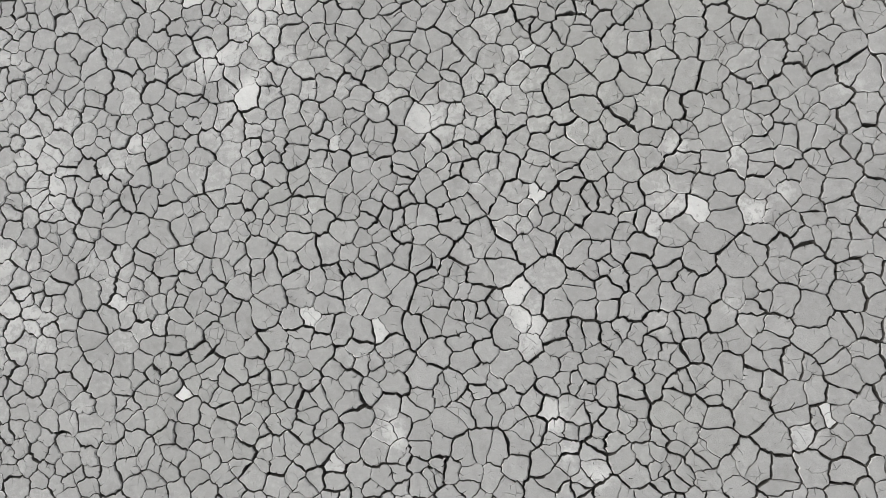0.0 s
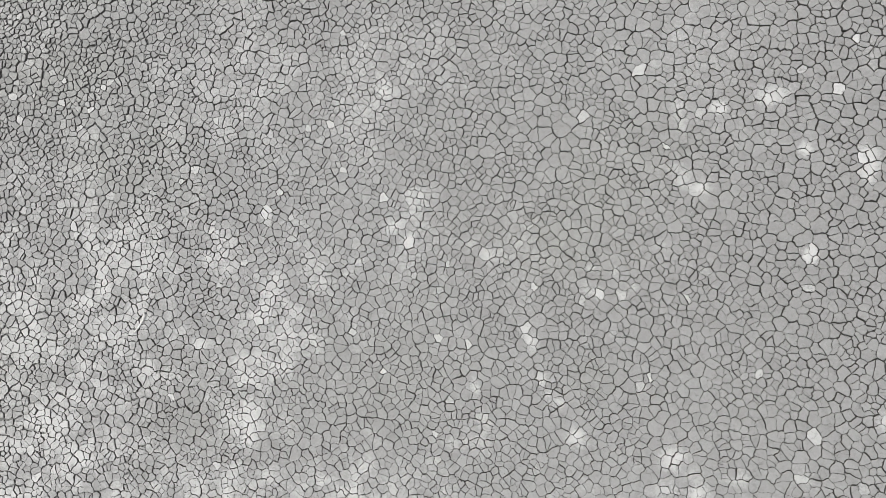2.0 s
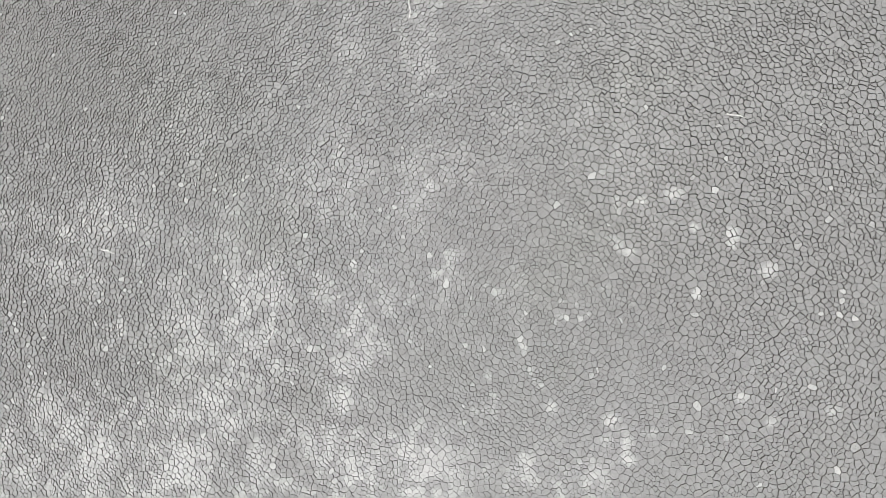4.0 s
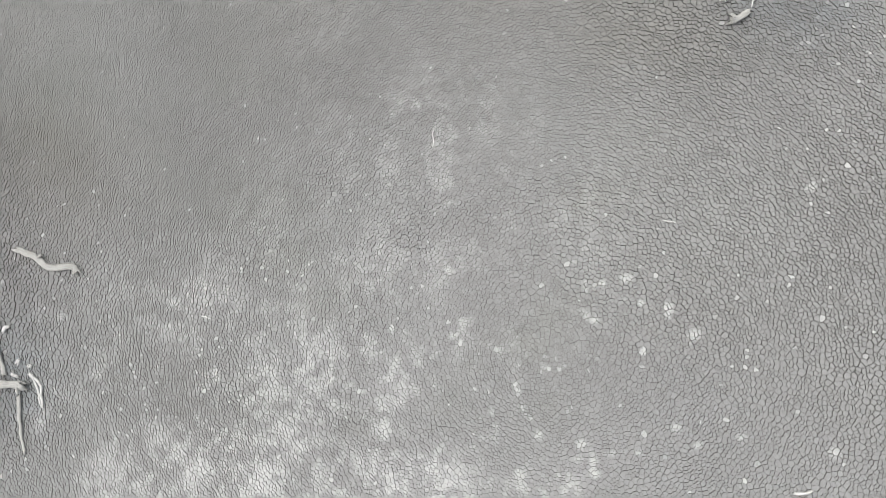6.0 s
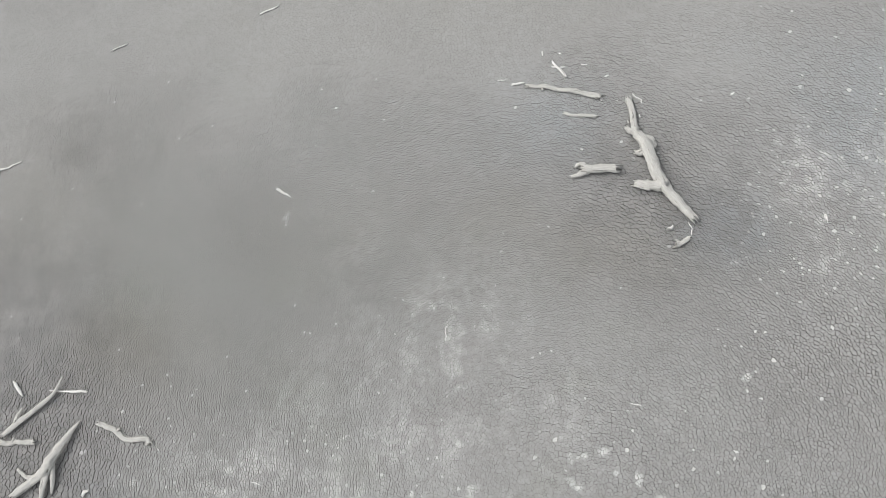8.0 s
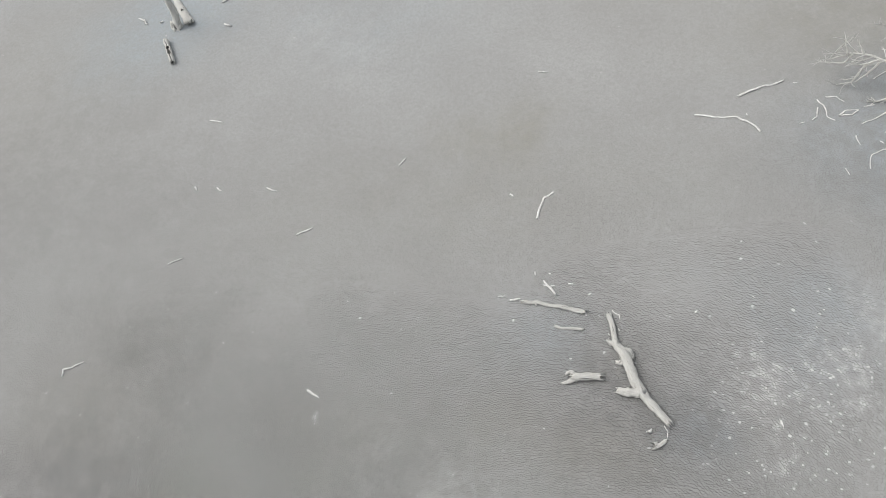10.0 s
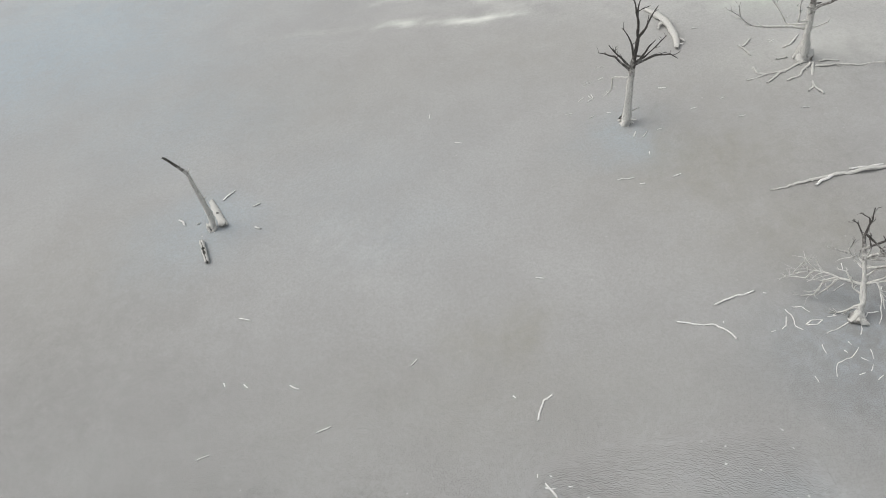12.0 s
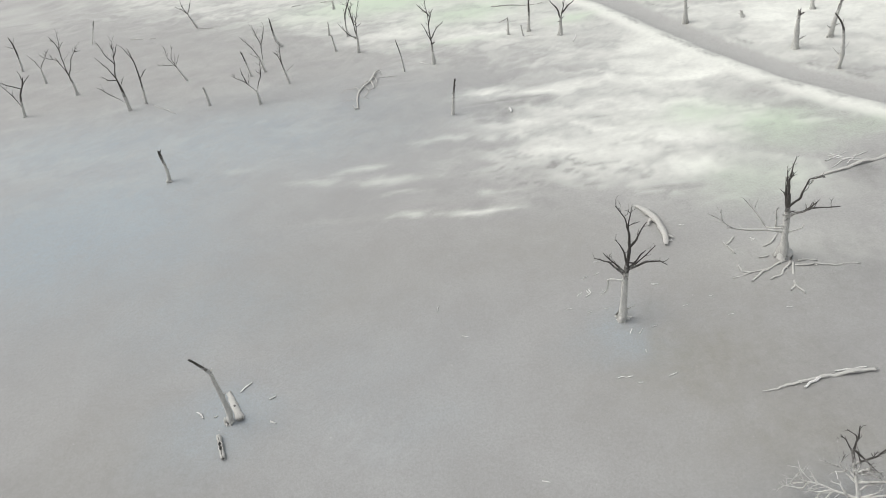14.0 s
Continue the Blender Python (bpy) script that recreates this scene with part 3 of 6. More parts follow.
tagged(new("subsoil", subsoil_mesh), "dark clay sheet at the crack bottoms, coloured for shade", "subsoil", kind="structure")


def ground_z(x, y):
    return float(swell(np.array([x]), np.array([y]))[0]) + (0.0 if FIELD[0] < x < FIELD[1] and FIELD[2] < y < FIELD[3] else FLOOR)


# ---------- wood ----------
class Geo:
    def __init__(self):
        self.v, self.f, self.g = [], [], []

    def tube(self, pts, radii, rng, sides=8, rough=0.12, flat=1.0, steps=3, tip=True):
        """A tapered, uneven limb through pts, with a broken or pointed end."""
        pts = [Vector(p) for p in pts]
        path, rad = [], []
        for i in range(len(pts) - 1):
            p0, p1, p2, p3 = pts[max(i - 1, 0)], pts[i], pts[i + 1], pts[min(i + 2, len(pts) - 1)]
            for k in range(steps):
                t = k / steps
                path.append(0.5 * ((2 * p1) + (p2 - p0) * t + (2 * p0 - 5 * p1 + 4 * p2 - p3) * t * t + (3 * p1 - p0 - 3 * p2 + p3) * t ** 3))
                rad.append(radii[i] * (1 - t) + radii[i + 1] * t)
        path.append(pts[-1])
        rad.append(radii[-1])
        length, seed = 0.0, rng.uniform(0, 50)
        side = Vector((0, 0, 1)).cross(path[1] - path[0])
        side = side.normalized() if side.length > 1e-5 else Vector((1, 0, 0))
        first, count = len(self.v), len(path)
        knots = max(2, count // 2)
        ridges = [[1 + rough * rng.uniform(-1.5, 1.5) for _ in range(knots + 2)] for _ in range(sides)]
        bites = [(rng.randrange(count), rng.randrange(sides), rng.uniform(0.55, 0.85)) for _ in range(count // 8 if sides > 8 else 0)]
        splinter = [rng.uniform(-1.4, 1.6) for _ in range(2 * sides)]
        for i, p in enumerate(path):
            d = (path[min(i + 1, count - 1)] - path[max(i - 1, 0)]).normalized()
            side = (side - d * side.dot(d)).normalized()
            up = d.cross(side)
            if i:
                length += (p - path[i - 1]).length
            at = knots * i / (count - 1)
            swell_here = 1 + rough * rng.uniform(-0.5, 0.5)
            for k in range(sides):
                a = 2 * math.pi * k / sides
                low = ridges[k][int(at)] * (1 - at % 1) + ridges[k][int(at) + 1] * (at % 1)
                r = rad[i] * swell_here * (low + rough * rng.uniform(-0.35, 0.35))
                for bi, bk, depth in bites:
                    if abs(bi - i) <= 1 and min(abs(bk - k), sides - abs(bk - k)) <= 1:
                        r *= depth
                jag = d * (splinter[k + (sides if i else 0)] * rad[i] if i in (0, count - 1) and not (tip and i) else 0.0)
                self.v.append(p + side * (math.cos(a) * r) + up * (math.sin(a) * r * flat) + jag)
                self.g.append((math.cos(a) * rad[i] + seed, math.sin(a) * rad[i], length))
        for i in range(len(path) - 1):
            for k in range(sides):
                a, b = first + i * sides + k, first + i * sides + (k + 1) % sides
                self.f.append((a, b, b + sides, a + sides))
        for i, sign in ((0, -1), (len(path) - 1, 1)):
            d = (path[min(i + 1, len(path) - 1)] - path[max(i - 1, 0)]).normalized()
            self.v.append(path[i] + d * (sign * rad[i] * (2.0 if tip and sign > 0 else -0.9)))
            self.g.append((seed, 0.0, length if i else 0.0))
            c = len(self.v) - 1
            for k in range(sides):
                a, b = first + i * sides + k, first + i * sides + (k + 1) % sides
                self.f.append((a, b, c) if sign > 0 else (b, a, c))
        return self

    def mesh(self, name, material, round_off=True):
        m = bpy.data.meshes.new(name)
        m.from_pydata([tuple(q) for q in self.v], [], self.f)
        m.polygons.foreach_set("use_smooth", [round_off] * len(self.f))
        layer = m.attributes.new("grain", "FLOAT_VECTOR", "POINT")
        layer.data.foreach_set("vector", np.array(self.g, dtype=np.float32).ravel())
        m.materials.append(material)
        return m


def part(name, geo, material, parent, label=""):
    ob = new(name, geo.mesh(name, material))
    ob.parent = parent
    return tagged(ob, label)


seed_count = [0]


def next_rng():
    seed_count[0] += 1
    return random.Random(seed_count[0])


def rest(p, r):
    return (p[0], p[1], ground_z(*p) + r)


def log(pts, r0, r1, label):
    """A driftwood branch that lies on the ground, with a knot or a broken stub."""
    rng, n = next_rng(), len(pts)
    fat = 1.0 if max(r0, r1) > 0.036 else 1.45 if pts[0][1] > 20 else 0.9
    r0, r1 = fat * r0, fat * r1
    radii = [r0 + (r1 - r0) * i / (n - 1) for i in range(n)]
    base = new("driftwood_log")
    tagged(base, label, "log", "driftwood")
    cx, cy = pts[0]
    base.location = (cx, cy, ground_z(cx, cy))
    here = [Vector(rest(p, r * 0.6)) - base.location for p, r in zip(pts, radii)]
    wood = stick_mat if max(r0, r1) < 0.032 else driftwood_mat
    part("stem", Geo().tube(crook(here, rng, 0.05), np.interp(np.linspace(0, 1, len(crook(here, rng, 0))), np.linspace(0, 1, n), radii).tolist(), rng, 14, 0.17, 0.5, 4, tip=False), wood, base)
    if max(r0, r1) > 0.035 and (here[-1] - here[0]).length > 12 * max(r0, r1):
        i = rng.randrange(0, n - 1)
        p = here[i].lerp(here[i + 1], rng.uniform(0.3, 0.7))
        d = (here[i + 1] - here[i]).normalized()
        side = Vector((-d.y, d.x, 0.25)) * rng.choice((-1, 1))
        side.z = abs(side.z)
        r = radii[i]
        part("stub", Geo().tube([p, p + side * r * 1.5 + d * r * 0.5, p + side * r * 2.0 + d * r], [r * 0.6, r * 0.45, r * 0.3], rng, 7, 0.2, 1, 2, tip=False), driftwood_mat, base, "short broken branch stub")
    return base


def hollow_log(pts, r0, r1, label, closed=3.12):
    """A rotted log: a ragged half pipe with its dark hollow upwards."""
    rng, n = next_rng(), len(pts)
    a, c = Vector(rest(pts[0], 0)), Vector(rest(pts[-1], 0))
    d, length = (c - a).normalized(), (c - a).length
    side, up = Vector((-d.y, d.x, 0)), Vector((0, 0, 1))
    base = new("driftwood_log")
    tagged(base, label, "log", "driftwood")
    base.location = a
    rows, sides, shell = 16, 15, []
    turn = rng.uniform(0, 6)
    rim = [[(closed if math.sin(turn + 0.5 * i) + 0.7 * math.sin(1.9 * i + 2 * turn) < 0.55 else 0.75 * closed) - rng.uniform(0, 0.22) for i in range(rows + 1)] for _ in range(2)]
    geo = Geo()
    for i in range(rows + 1):
        t = i / rows
        r = (r0 + (r1 - r0) * t) * (1 + 0.12 * rng.uniform(-1, 1))
        start, stop = -rim[0][i], rim[1][i]
        for wall in (1.0, 0.72):
            for k in range(sides):
                ang = start + (stop - start) * k / (sides - 1)
                jag = rng.uniform(-0.7, 0.7) * r if i in (0, rows) else 0.0
                rr = r * wall * (1 + 0.05 * rng.uniform(-1, 1))
                lift = r * 0.92 - math.cos(ang) * rr if closed > 2 else math.cos(ang) * rr - 0.9 * r * math.cos(closed)
                geo.v.append(d * (length * t + jag) + side * (math.sin(ang) * rr) + up * lift)
                geo.g.append((math.sin(ang) * r, math.cos(ang) * r, length * t))
    ring = 2 * sides
    for i in range(rows):
        for k in range(sides - 1):
            p, q = i * ring + k, i * ring + sides + k
            geo.f.append((p, p + ring, p + ring + 1, p + 1))
            geo.f.append((q, q + 1, q + ring + 1, q + ring))
        for k, flip in ((0, True), (sides - 1, False)):
            p, q = i * ring + k, i * ring + sides + k
            geo.f.append((p, q, q + ring, p + ring) if flip else (p, p + ring, q + ring, q))
    for i in (0, rows):
        for k in range(sides - 1):
            p, q = i * ring + k, i * ring + sides + k
            geo.f.append((p, p + 1, q + 1, q) if i == 0 else (p, q, q + 1, p + 1))
    part("shell", geo, driftwood_mat, base)
    if closed < 2:
        # solid dark plug that stands in for a shaded knot hole
        knot = Geo().tube([d * (0.5 * length) + up * (0.55 * r0), d * (0.55 * length) + up * (0.78 * r0), d * (0.58 * length) + up * (0.83 * r0)], [0.3 * r0, 0.32 * r0, 0.3 * r0], rng, 10, 0.2, 1.0, 2, tip=False)
        part("knot_shade_plug", knot, recess_shade_mat, base, "dark plug for the shade in a knot hole")
        return base
    # added dark core: the shade inside the hollow, done by colour
    core_plug = Geo().tube([d * (0.05 * length) + up * (0.45 * r0), d * (0.5 * length) + up * (0.4 * r0), d * (0.95 * length) + up * (0.45 * r1)], [0.4 * r0, 0.45 * r0, 0.4 * r1], rng, 10, 0.2, 0.7, 5, tip=False)
    part("shade_core", core_plug, recess_shade_mat, base, "dark plug for the shade inside the log")
    return base


def stick(pts, r0, r1, label):
    """A small loose piece of bleached wood."""
    rng, n = next_rng(), len(pts)
    radii = [r0 + (r1 - r0) * i / (n - 1) for i in range(n)]
    here = crook([Vector(rest(p, r * 0.8)) for p, r in zip(pts, radii)], rng, 0.07)
    for p in here:
        p.z = ground_z(p.x, p.y) + 0.8 * max(r0, r1)
    radii = np.interp(np.linspace(0, 1, len(here)), np.linspace(0, 1, n), radii).tolist()
    radii[-1] *= 0.7
    ob = new("stick", Geo().tube(here, radii, rng, 9, 0.2, 0.55, 2, tip=False).mesh("stick", stick_mat))
    return tagged(ob, label, "stick", "loose sticks")


def driftwood(name, label, limbs):
    """A larger forked piece: each limb is points with heights above the ground, and radii."""
    base = new(name)
    tagged(base, label, "log", "driftwood")
    base.location = (*limbs[0][1][0][:2], 0)
    for kind, pts, radii in limbs:
        rng = next_rng()
        here = [Vector((x, y, z)) - base.location for x, y, z in pts]
        part(kind, Geo().tube(here, [0.97 * r for r in radii], rng, 18, 0.15, 0.6, 6, tip=False), driftwood_mat, base)
    return base


def crook(pts, rng, amount):
    """The same way, with small kinks between its points."""
    out = [Vector(pts[0])]
    for a, c in zip(pts, pts[1:]):
        a, c = Vector(a), Vector(c)
        d = (c - a).length
        for t in ((0.5,) if d < 0.25 else (0.33, 0.66)):
            out.append(a.lerp(c, t) + Vector((rng.uniform(-1, 1), rng.uniform(-1, 1), rng.uniform(-1, 1))) * d * amount)
        out.append(c)
    return out


def twig(geo, p, d, size, r, rng, deep):
    """A thin side shoot, forked once more where deep."""
    way = (d + Vector((rng.uniform(-1, 1), rng.uniform(-1, 1), rng.uniform(-0.4, 0.9))) * 0.9).normalized()
    pts = [p]
    for k in range(3):
        way = (way + Vector((rng.uniform(-.5, .5), rng.uniform(-.5, .5), rng.uniform(-.2, .45)))).normalized()
        pts.append(pts[-1] + way * size / 3)
    geo.tube(pts, [r, r * 0.8, r * 0.6, r * 0.3], rng, 5, 0.2, 1.0, 1)
    if deep:
        for k in range(2):
            twig(geo, pts[1 + k], way, size * 0.45, r * 0.6, rng, False)


def dead_tree(at, turn, r, rl, trunk, limbs, label, back=0.0, twigs=3.6, foot=1.25, mark=0.0):
    """A bare dead tree: trunk and limbs by (right, height) in its own upright plane, with limbs that also reach to front and back.
    back: how far it leans away; twigs: side shoots to the metre; foot: how far the trunk widens at the ground."""
    rng = next_rng()
    base = new("dead_tree")
    tagged(base, label, "tree", "dead trees")
    base.matrix_world = pose(*at, ground_z(*at) - 0.04, 0, 0, turn)
    top = max(h for _, h in trunk)
    radii = [r * (1 - 0.82 * (h / (top + 0.6))) for _, h in trunk]
    radii[-1] = max(min(radii[-1], r * 0.6), rl * 0.9)
    pts = [Vector((x, 0.04 * rng.uniform(-1, 1) + back * h, h)) for x, h in trunk]
    line = [pts[0], pts[0].lerp(pts[1], 0.12 if foot < 2 else 0.45)] + pts[1:]
    radii = [radii[0] * foot, radii[0] * (1 + 0.3 * (foot - 1))] + radii[1:]
    geo = Geo().tube(line, radii, rng, 12, 0.2, 1.0, 5, tip=False)
    for k in range(5 if foot < 2 else 0):
        a = k * 1.26 + rng.uniform(-0.5, 0.5)
        out, rf = Vector((math.cos(a), math.sin(a), 0)), r * foot * 0.8
        geo.tube([out * rf * 0.5 + Vector((0, 0, rf * 1.1)), out * rf * 1.1 + Vector((0, 0, rf * 0.3)), out * rf * rng.uniform(1.3, 1.8)], [rf * 0.5, rf * 0.33, rf * 0.14], rng, 6, 0.25, 1, 2)
    for k in range(3):
        i = rng.randrange(1, len(line) - 1)
        p = line[i].lerp(line[i + 1], rng.random())
        a = rng.uniform(0, 6.28)
        out = Vector((math.cos(a), math.sin(a), rng.uniform(0.1, 0.8)))
        geo.tube([p, p + out * radii[i] * 1.3, p + out * radii[i] * rng.uniform(1.6, 2.6)], [rl * 0.8, rl * 0.6, rl * 0.4], rng, 6, 0.25, 1, 2, tip=False)
    bark = barks[mark if mark else 1.9 if back else 1.4 if at[1] > 34 and at[0] < 8 else 2.35]
    part("trunk", geo, bark, base)
    grown = [line[i].lerp(line[i + 1], t / 6) for i in range(len(line) - 1) for t in range(7)]
    for way in limbs:
        reach = rng.uniform(-0.35, 0.35) * (0.35 if back else 1.0)
        pts, dist = [], 0.0
        root = min(grown, key=lambda q: (q.x - way[0][0]) ** 2 + (q.z - way[0][1]) ** 2)
        for i, (x, h) in enumerate(way):
            if i:
                dist += abs(x - way[i - 1][0]) + 0.25 * abs(h - way[i - 1][1])
            pts.append(Vector((x, root.y + reach * dist + back * (h - root.z), max(h, 0.05))))
        pts[0] = root.copy()
        pts = crook(pts, rng, 0.032)
        grown += [p.lerp(q, t / 3) for p, q in zip(pts, pts[1:]) for t in (1, 2, 3)]
        m = len(pts)
        length = sum((q - p).length for p, q in zip(pts, pts[1:]))
        thick = rl * min(1.0, 0.55 + 0.35 * length)
        rr = [thick * (1 - 0.75 * i / (m - 1)) for i in range(m)]
        geo = Geo().tube(pts, rr, rng, 7, 0.2, 1.0, 2)
        for _ in range(1 + int(length * twigs)):
            i = rng.randrange(m // 3, m - 1)
            p = pts[i].lerp(pts[i + 1], rng.random())
            twig(geo, p, (pts[i + 1] - pts[i]).normalized(), length * (rng.uniform(0.15, 0.42) if back else rng.uniform(0.1, 0.28)), max(rr[i] * 0.5, 0.007), rng, rng.random() < 0.5)
        part("limb", geo, bark, base)
    return base


def plank(x0, x1, y, w, h):
    """A weathered sawn timber with a frayed end, lying on the mud."""
    rng = next_rng()
    ob_mesh = bpy.data.meshes.new("timber")
    bm = bmesh.new()
    n = 14
    rows = []
    for i in range(n + 1):
        x = x0 + (x1 - x0) * i / n
        row = []
        for j in range(9):
            v = -w / 2 + w * j / 8
            end = (rng.uniform(-0.05, 0.03) if i == n else 0)
            row.append((bm.verts.new((x + end, y + v, h + rng.uniform(-0.006, 0.006) - 0.012 * (j in (0, 3, 8)))), bm.verts.new((x + end, y + v, -0.002))))
        rows.append(row)
    for i in range(n):
        for j in range(8):
            a, b, c, d = rows[i][j], rows[i + 1][j], rows[i + 1][j + 1], rows[i][j + 1]
            bm.faces.new((a[0], b[0], c[0], d[0]))
            bm.faces.new((d[1], c[1], b[1], a[1]))
        for j in (0, 8):
            a, b = rows[i][j], rows[i + 1][j]
            bm.faces.new((a[0], a[1], b[1], b[0]) if j == 0 else (b[0], b[1], a[1], a[0]))
    for i in (0, n):
        for j in range(8):
            a, b = rows[i][j], rows[i][j + 1]
            bm.faces.new((a[0], b[0], b[1], a[1]) if i == 0 else (a[1], b[1], b[0], a[0]))
    bm.to_mesh(ob_mesh)
    layer = ob_mesh.attributes.new("grain", "FLOAT_VECTOR", "POINT")
    layer.data.foreach_set("vector", np.array([(v.co.y, v.co.z, v.co.x) for v in ob_mesh.vertices], dtype=np.float32).ravel())
    bm.free()
    ob_mesh.materials.append(plank_mat)
    ob = tagged(new("timber", ob_mesh), "weathered grey timber with frayed end lying on mud", "timber", "grey timbers")
    return ob


# ---------- driftwood near the start ----------
driftwood("forked_log", "large forked bleached log lying on cracked mud", [
    ("stem", [(2.44, 7.90, .07), (2.49, 7.57, .075), (2.50, 7.31, .08), (2.52, 7.13, .10), (2.63, 6.93, .13), (2.70, 6.67, .13), (2.78, 6.29, .13), (2.88, 6.03, .12), (3.04, 5.77, .10), (3.21, 5.52, .09), (3.34, 5.34, .08)], [.063, .065, .053, .09, .117, .107, .102, .109, .092, .082, .067]),
    ("branch", [(2.83, 6.03, .10), (2.60, 6.05, .09), (2.38, 6.11, .07)], [.115, .10, .06]),
    ("branch", [(2.64, 6.99, .11), (2.76, 6.95, .11), (2.82, 6.81, .08)], [.085, .072, .045]),
    ("branch", [(2.53, 7.13, .09), (2.41, 7.19, .08), (2.35, 7.27, .07)], [.07, .055, .035]),
    ("branch", [(2.66, 6.77, .10), (2.55, 6.72, .08), (2.48, 6.74, .07)], [.07, .06, .04])])
driftwood("forked_log", "split bleached log with a hooked broken end", [
    ("stem", [(2.11, 6.43, .07), (1.82, 6.46, .07), (1.50, 6.46, .07)], [.08, .085, .082]),
    ("branch", [(1.58, 6.43, .06), (1.42, 6.37, .05), (1.27, 6.34, .04)], [.07, .055, .03]),
    ("branch", [(1.58, 6.50, .06), (1.47, 6.58, .06), (1.40, 6.57, .05), (1.35, 6.52, .05)], [.06, .048, .036, .02])])
driftwood("forked_log", "split forked bleached log in a driftwood heap", [
    ("stem", [(-7.79, 2.12, .03), (-7.90, 1.93, .07), (-8.02, 1.68, .12), (-8.17, 1.42, .14), (-8.24, 1.26, .13), (-8.50, 1.06, .09), (-8.82, .84, .07)], [.012, .05, .08, .1, .1, .075, .06]),
    ("branch", [(-8.19, 1.34, .12), (-8.24, 1.05, .10), (-8.27, .72, .04)], [.085, .06, .03]),
    ("branch", [(-8.15, 1.40, .11), (-8.10, 1.15, .08), (-8.09, .88, .03)], [.06, .05, .02]),
    ("branch", [(-8.42, 1.14, .10), (-8.62, 1.16, .07), (-8.85, 1.30, .04)], [.05, .04, .02])])
driftwood("forked_log", "slender forked bleached branch in a driftwood heap", [
    ("stem", [(-8.26, 2.92, .10), (-8.40, 2.61, .07), (-8.70, 2.35, .06), (-9.0, 2.11, .06), (-9.27, 1.87, .06)], [.012, .04, .05, .06, .05]),
    ("branch", [(-9.05, 2.10, .06), (-9.03, 2.22, .07), (-8.95, 2.37, .09)], [.05, .045, .015])])
plank(-9.4, -7.90, 0.65, 0.17, 0.10)
plank(-9.4, -7.98, 0.46, 0.17, 0.085)

# ---------- standing dead trees ----------
dead_tree((5.66, 23.35), -12, 0.165, 0.05, [(0.00, 0.00), (0.07, 0.92), (0.12, 2.13), (0.21, 3.09), (0.29, 3.83)],
          [[(0.28, 3.70), (0.22, 4.48), (0.09, 5.15), (-0.26, 5.74)],
           [(0.25, 3.83), (0.21, 4.77), (0.31, 5.57)],
           [(0.30, 3.70), (0.52, 4.13), (0.67, 4.60), (0.86, 5.00)],
           [(0.16, 2.90), (0.07, 3.52), (-0.25, 4.13)],
           [(0.15, 2.39), (-0.44, 3.14), (-0.71, 3.52)],
           [(0.07, 2.26), (-0.49, 2.92), (-1.08, 3.04)],
           [(0.24, 2.58), (0.72, 3.09), (1.24, 3.65)],
           [(0.28, 2.52), (0.89, 2.96), (1.42, 2.96), (1.70, 2.76)],
           [(0.36, 2.65), (0.65, 3.40), (0.86, 3.71)],
           [(0.07, 2.06), (-0.56, 1.92), (-0.58, 1.38), (-0.74, 1.06)]],
          "dead tree with pale trunk, charcoal limbs and bleached foot", twigs=1.8, foot=1.5)
dead_tree((13.30, 26.26), -26, 0.21, 0.06, [(0.00, 0.00), (-0.05, 1.12), (-0.09, 2.30), (-0.15, 3.24)],
          [[(-0.16, 3.05), (-0.23, 3.96), (-0.11, 5.01)],
           [(-0.04, 2.60), (0.28, 3.21), (0.49, 4.20), (0.99, 4.47)],
           [(0.05, 2.13), (0.74, 2.79), (1.74, 3.20)],
           [(0.57, 2.69), (0.97, 3.31)],
           [(-0.00, 1.53), (-0.88, 1.32), (-1.74, 2.24)],
           [(-0.04, 1.29), (-2.06, 1.49), (-2.94, 2.16)],
           [(-0.06, 1.72), (-0.45, 1.66), (-0.51, 2.62)],
           [(-0.06, 2.11), (-0.27, 3.41), (-0.35, 4.35)],
           [(-0.07, 2.31), (-0.36, 3.95)],
           [(0.02, 1.34), (0.36, 1.60), (0.62, 1.84)]],
          "dead tree with grey trunk and black forked top", twigs=2.6, foot=1.5)
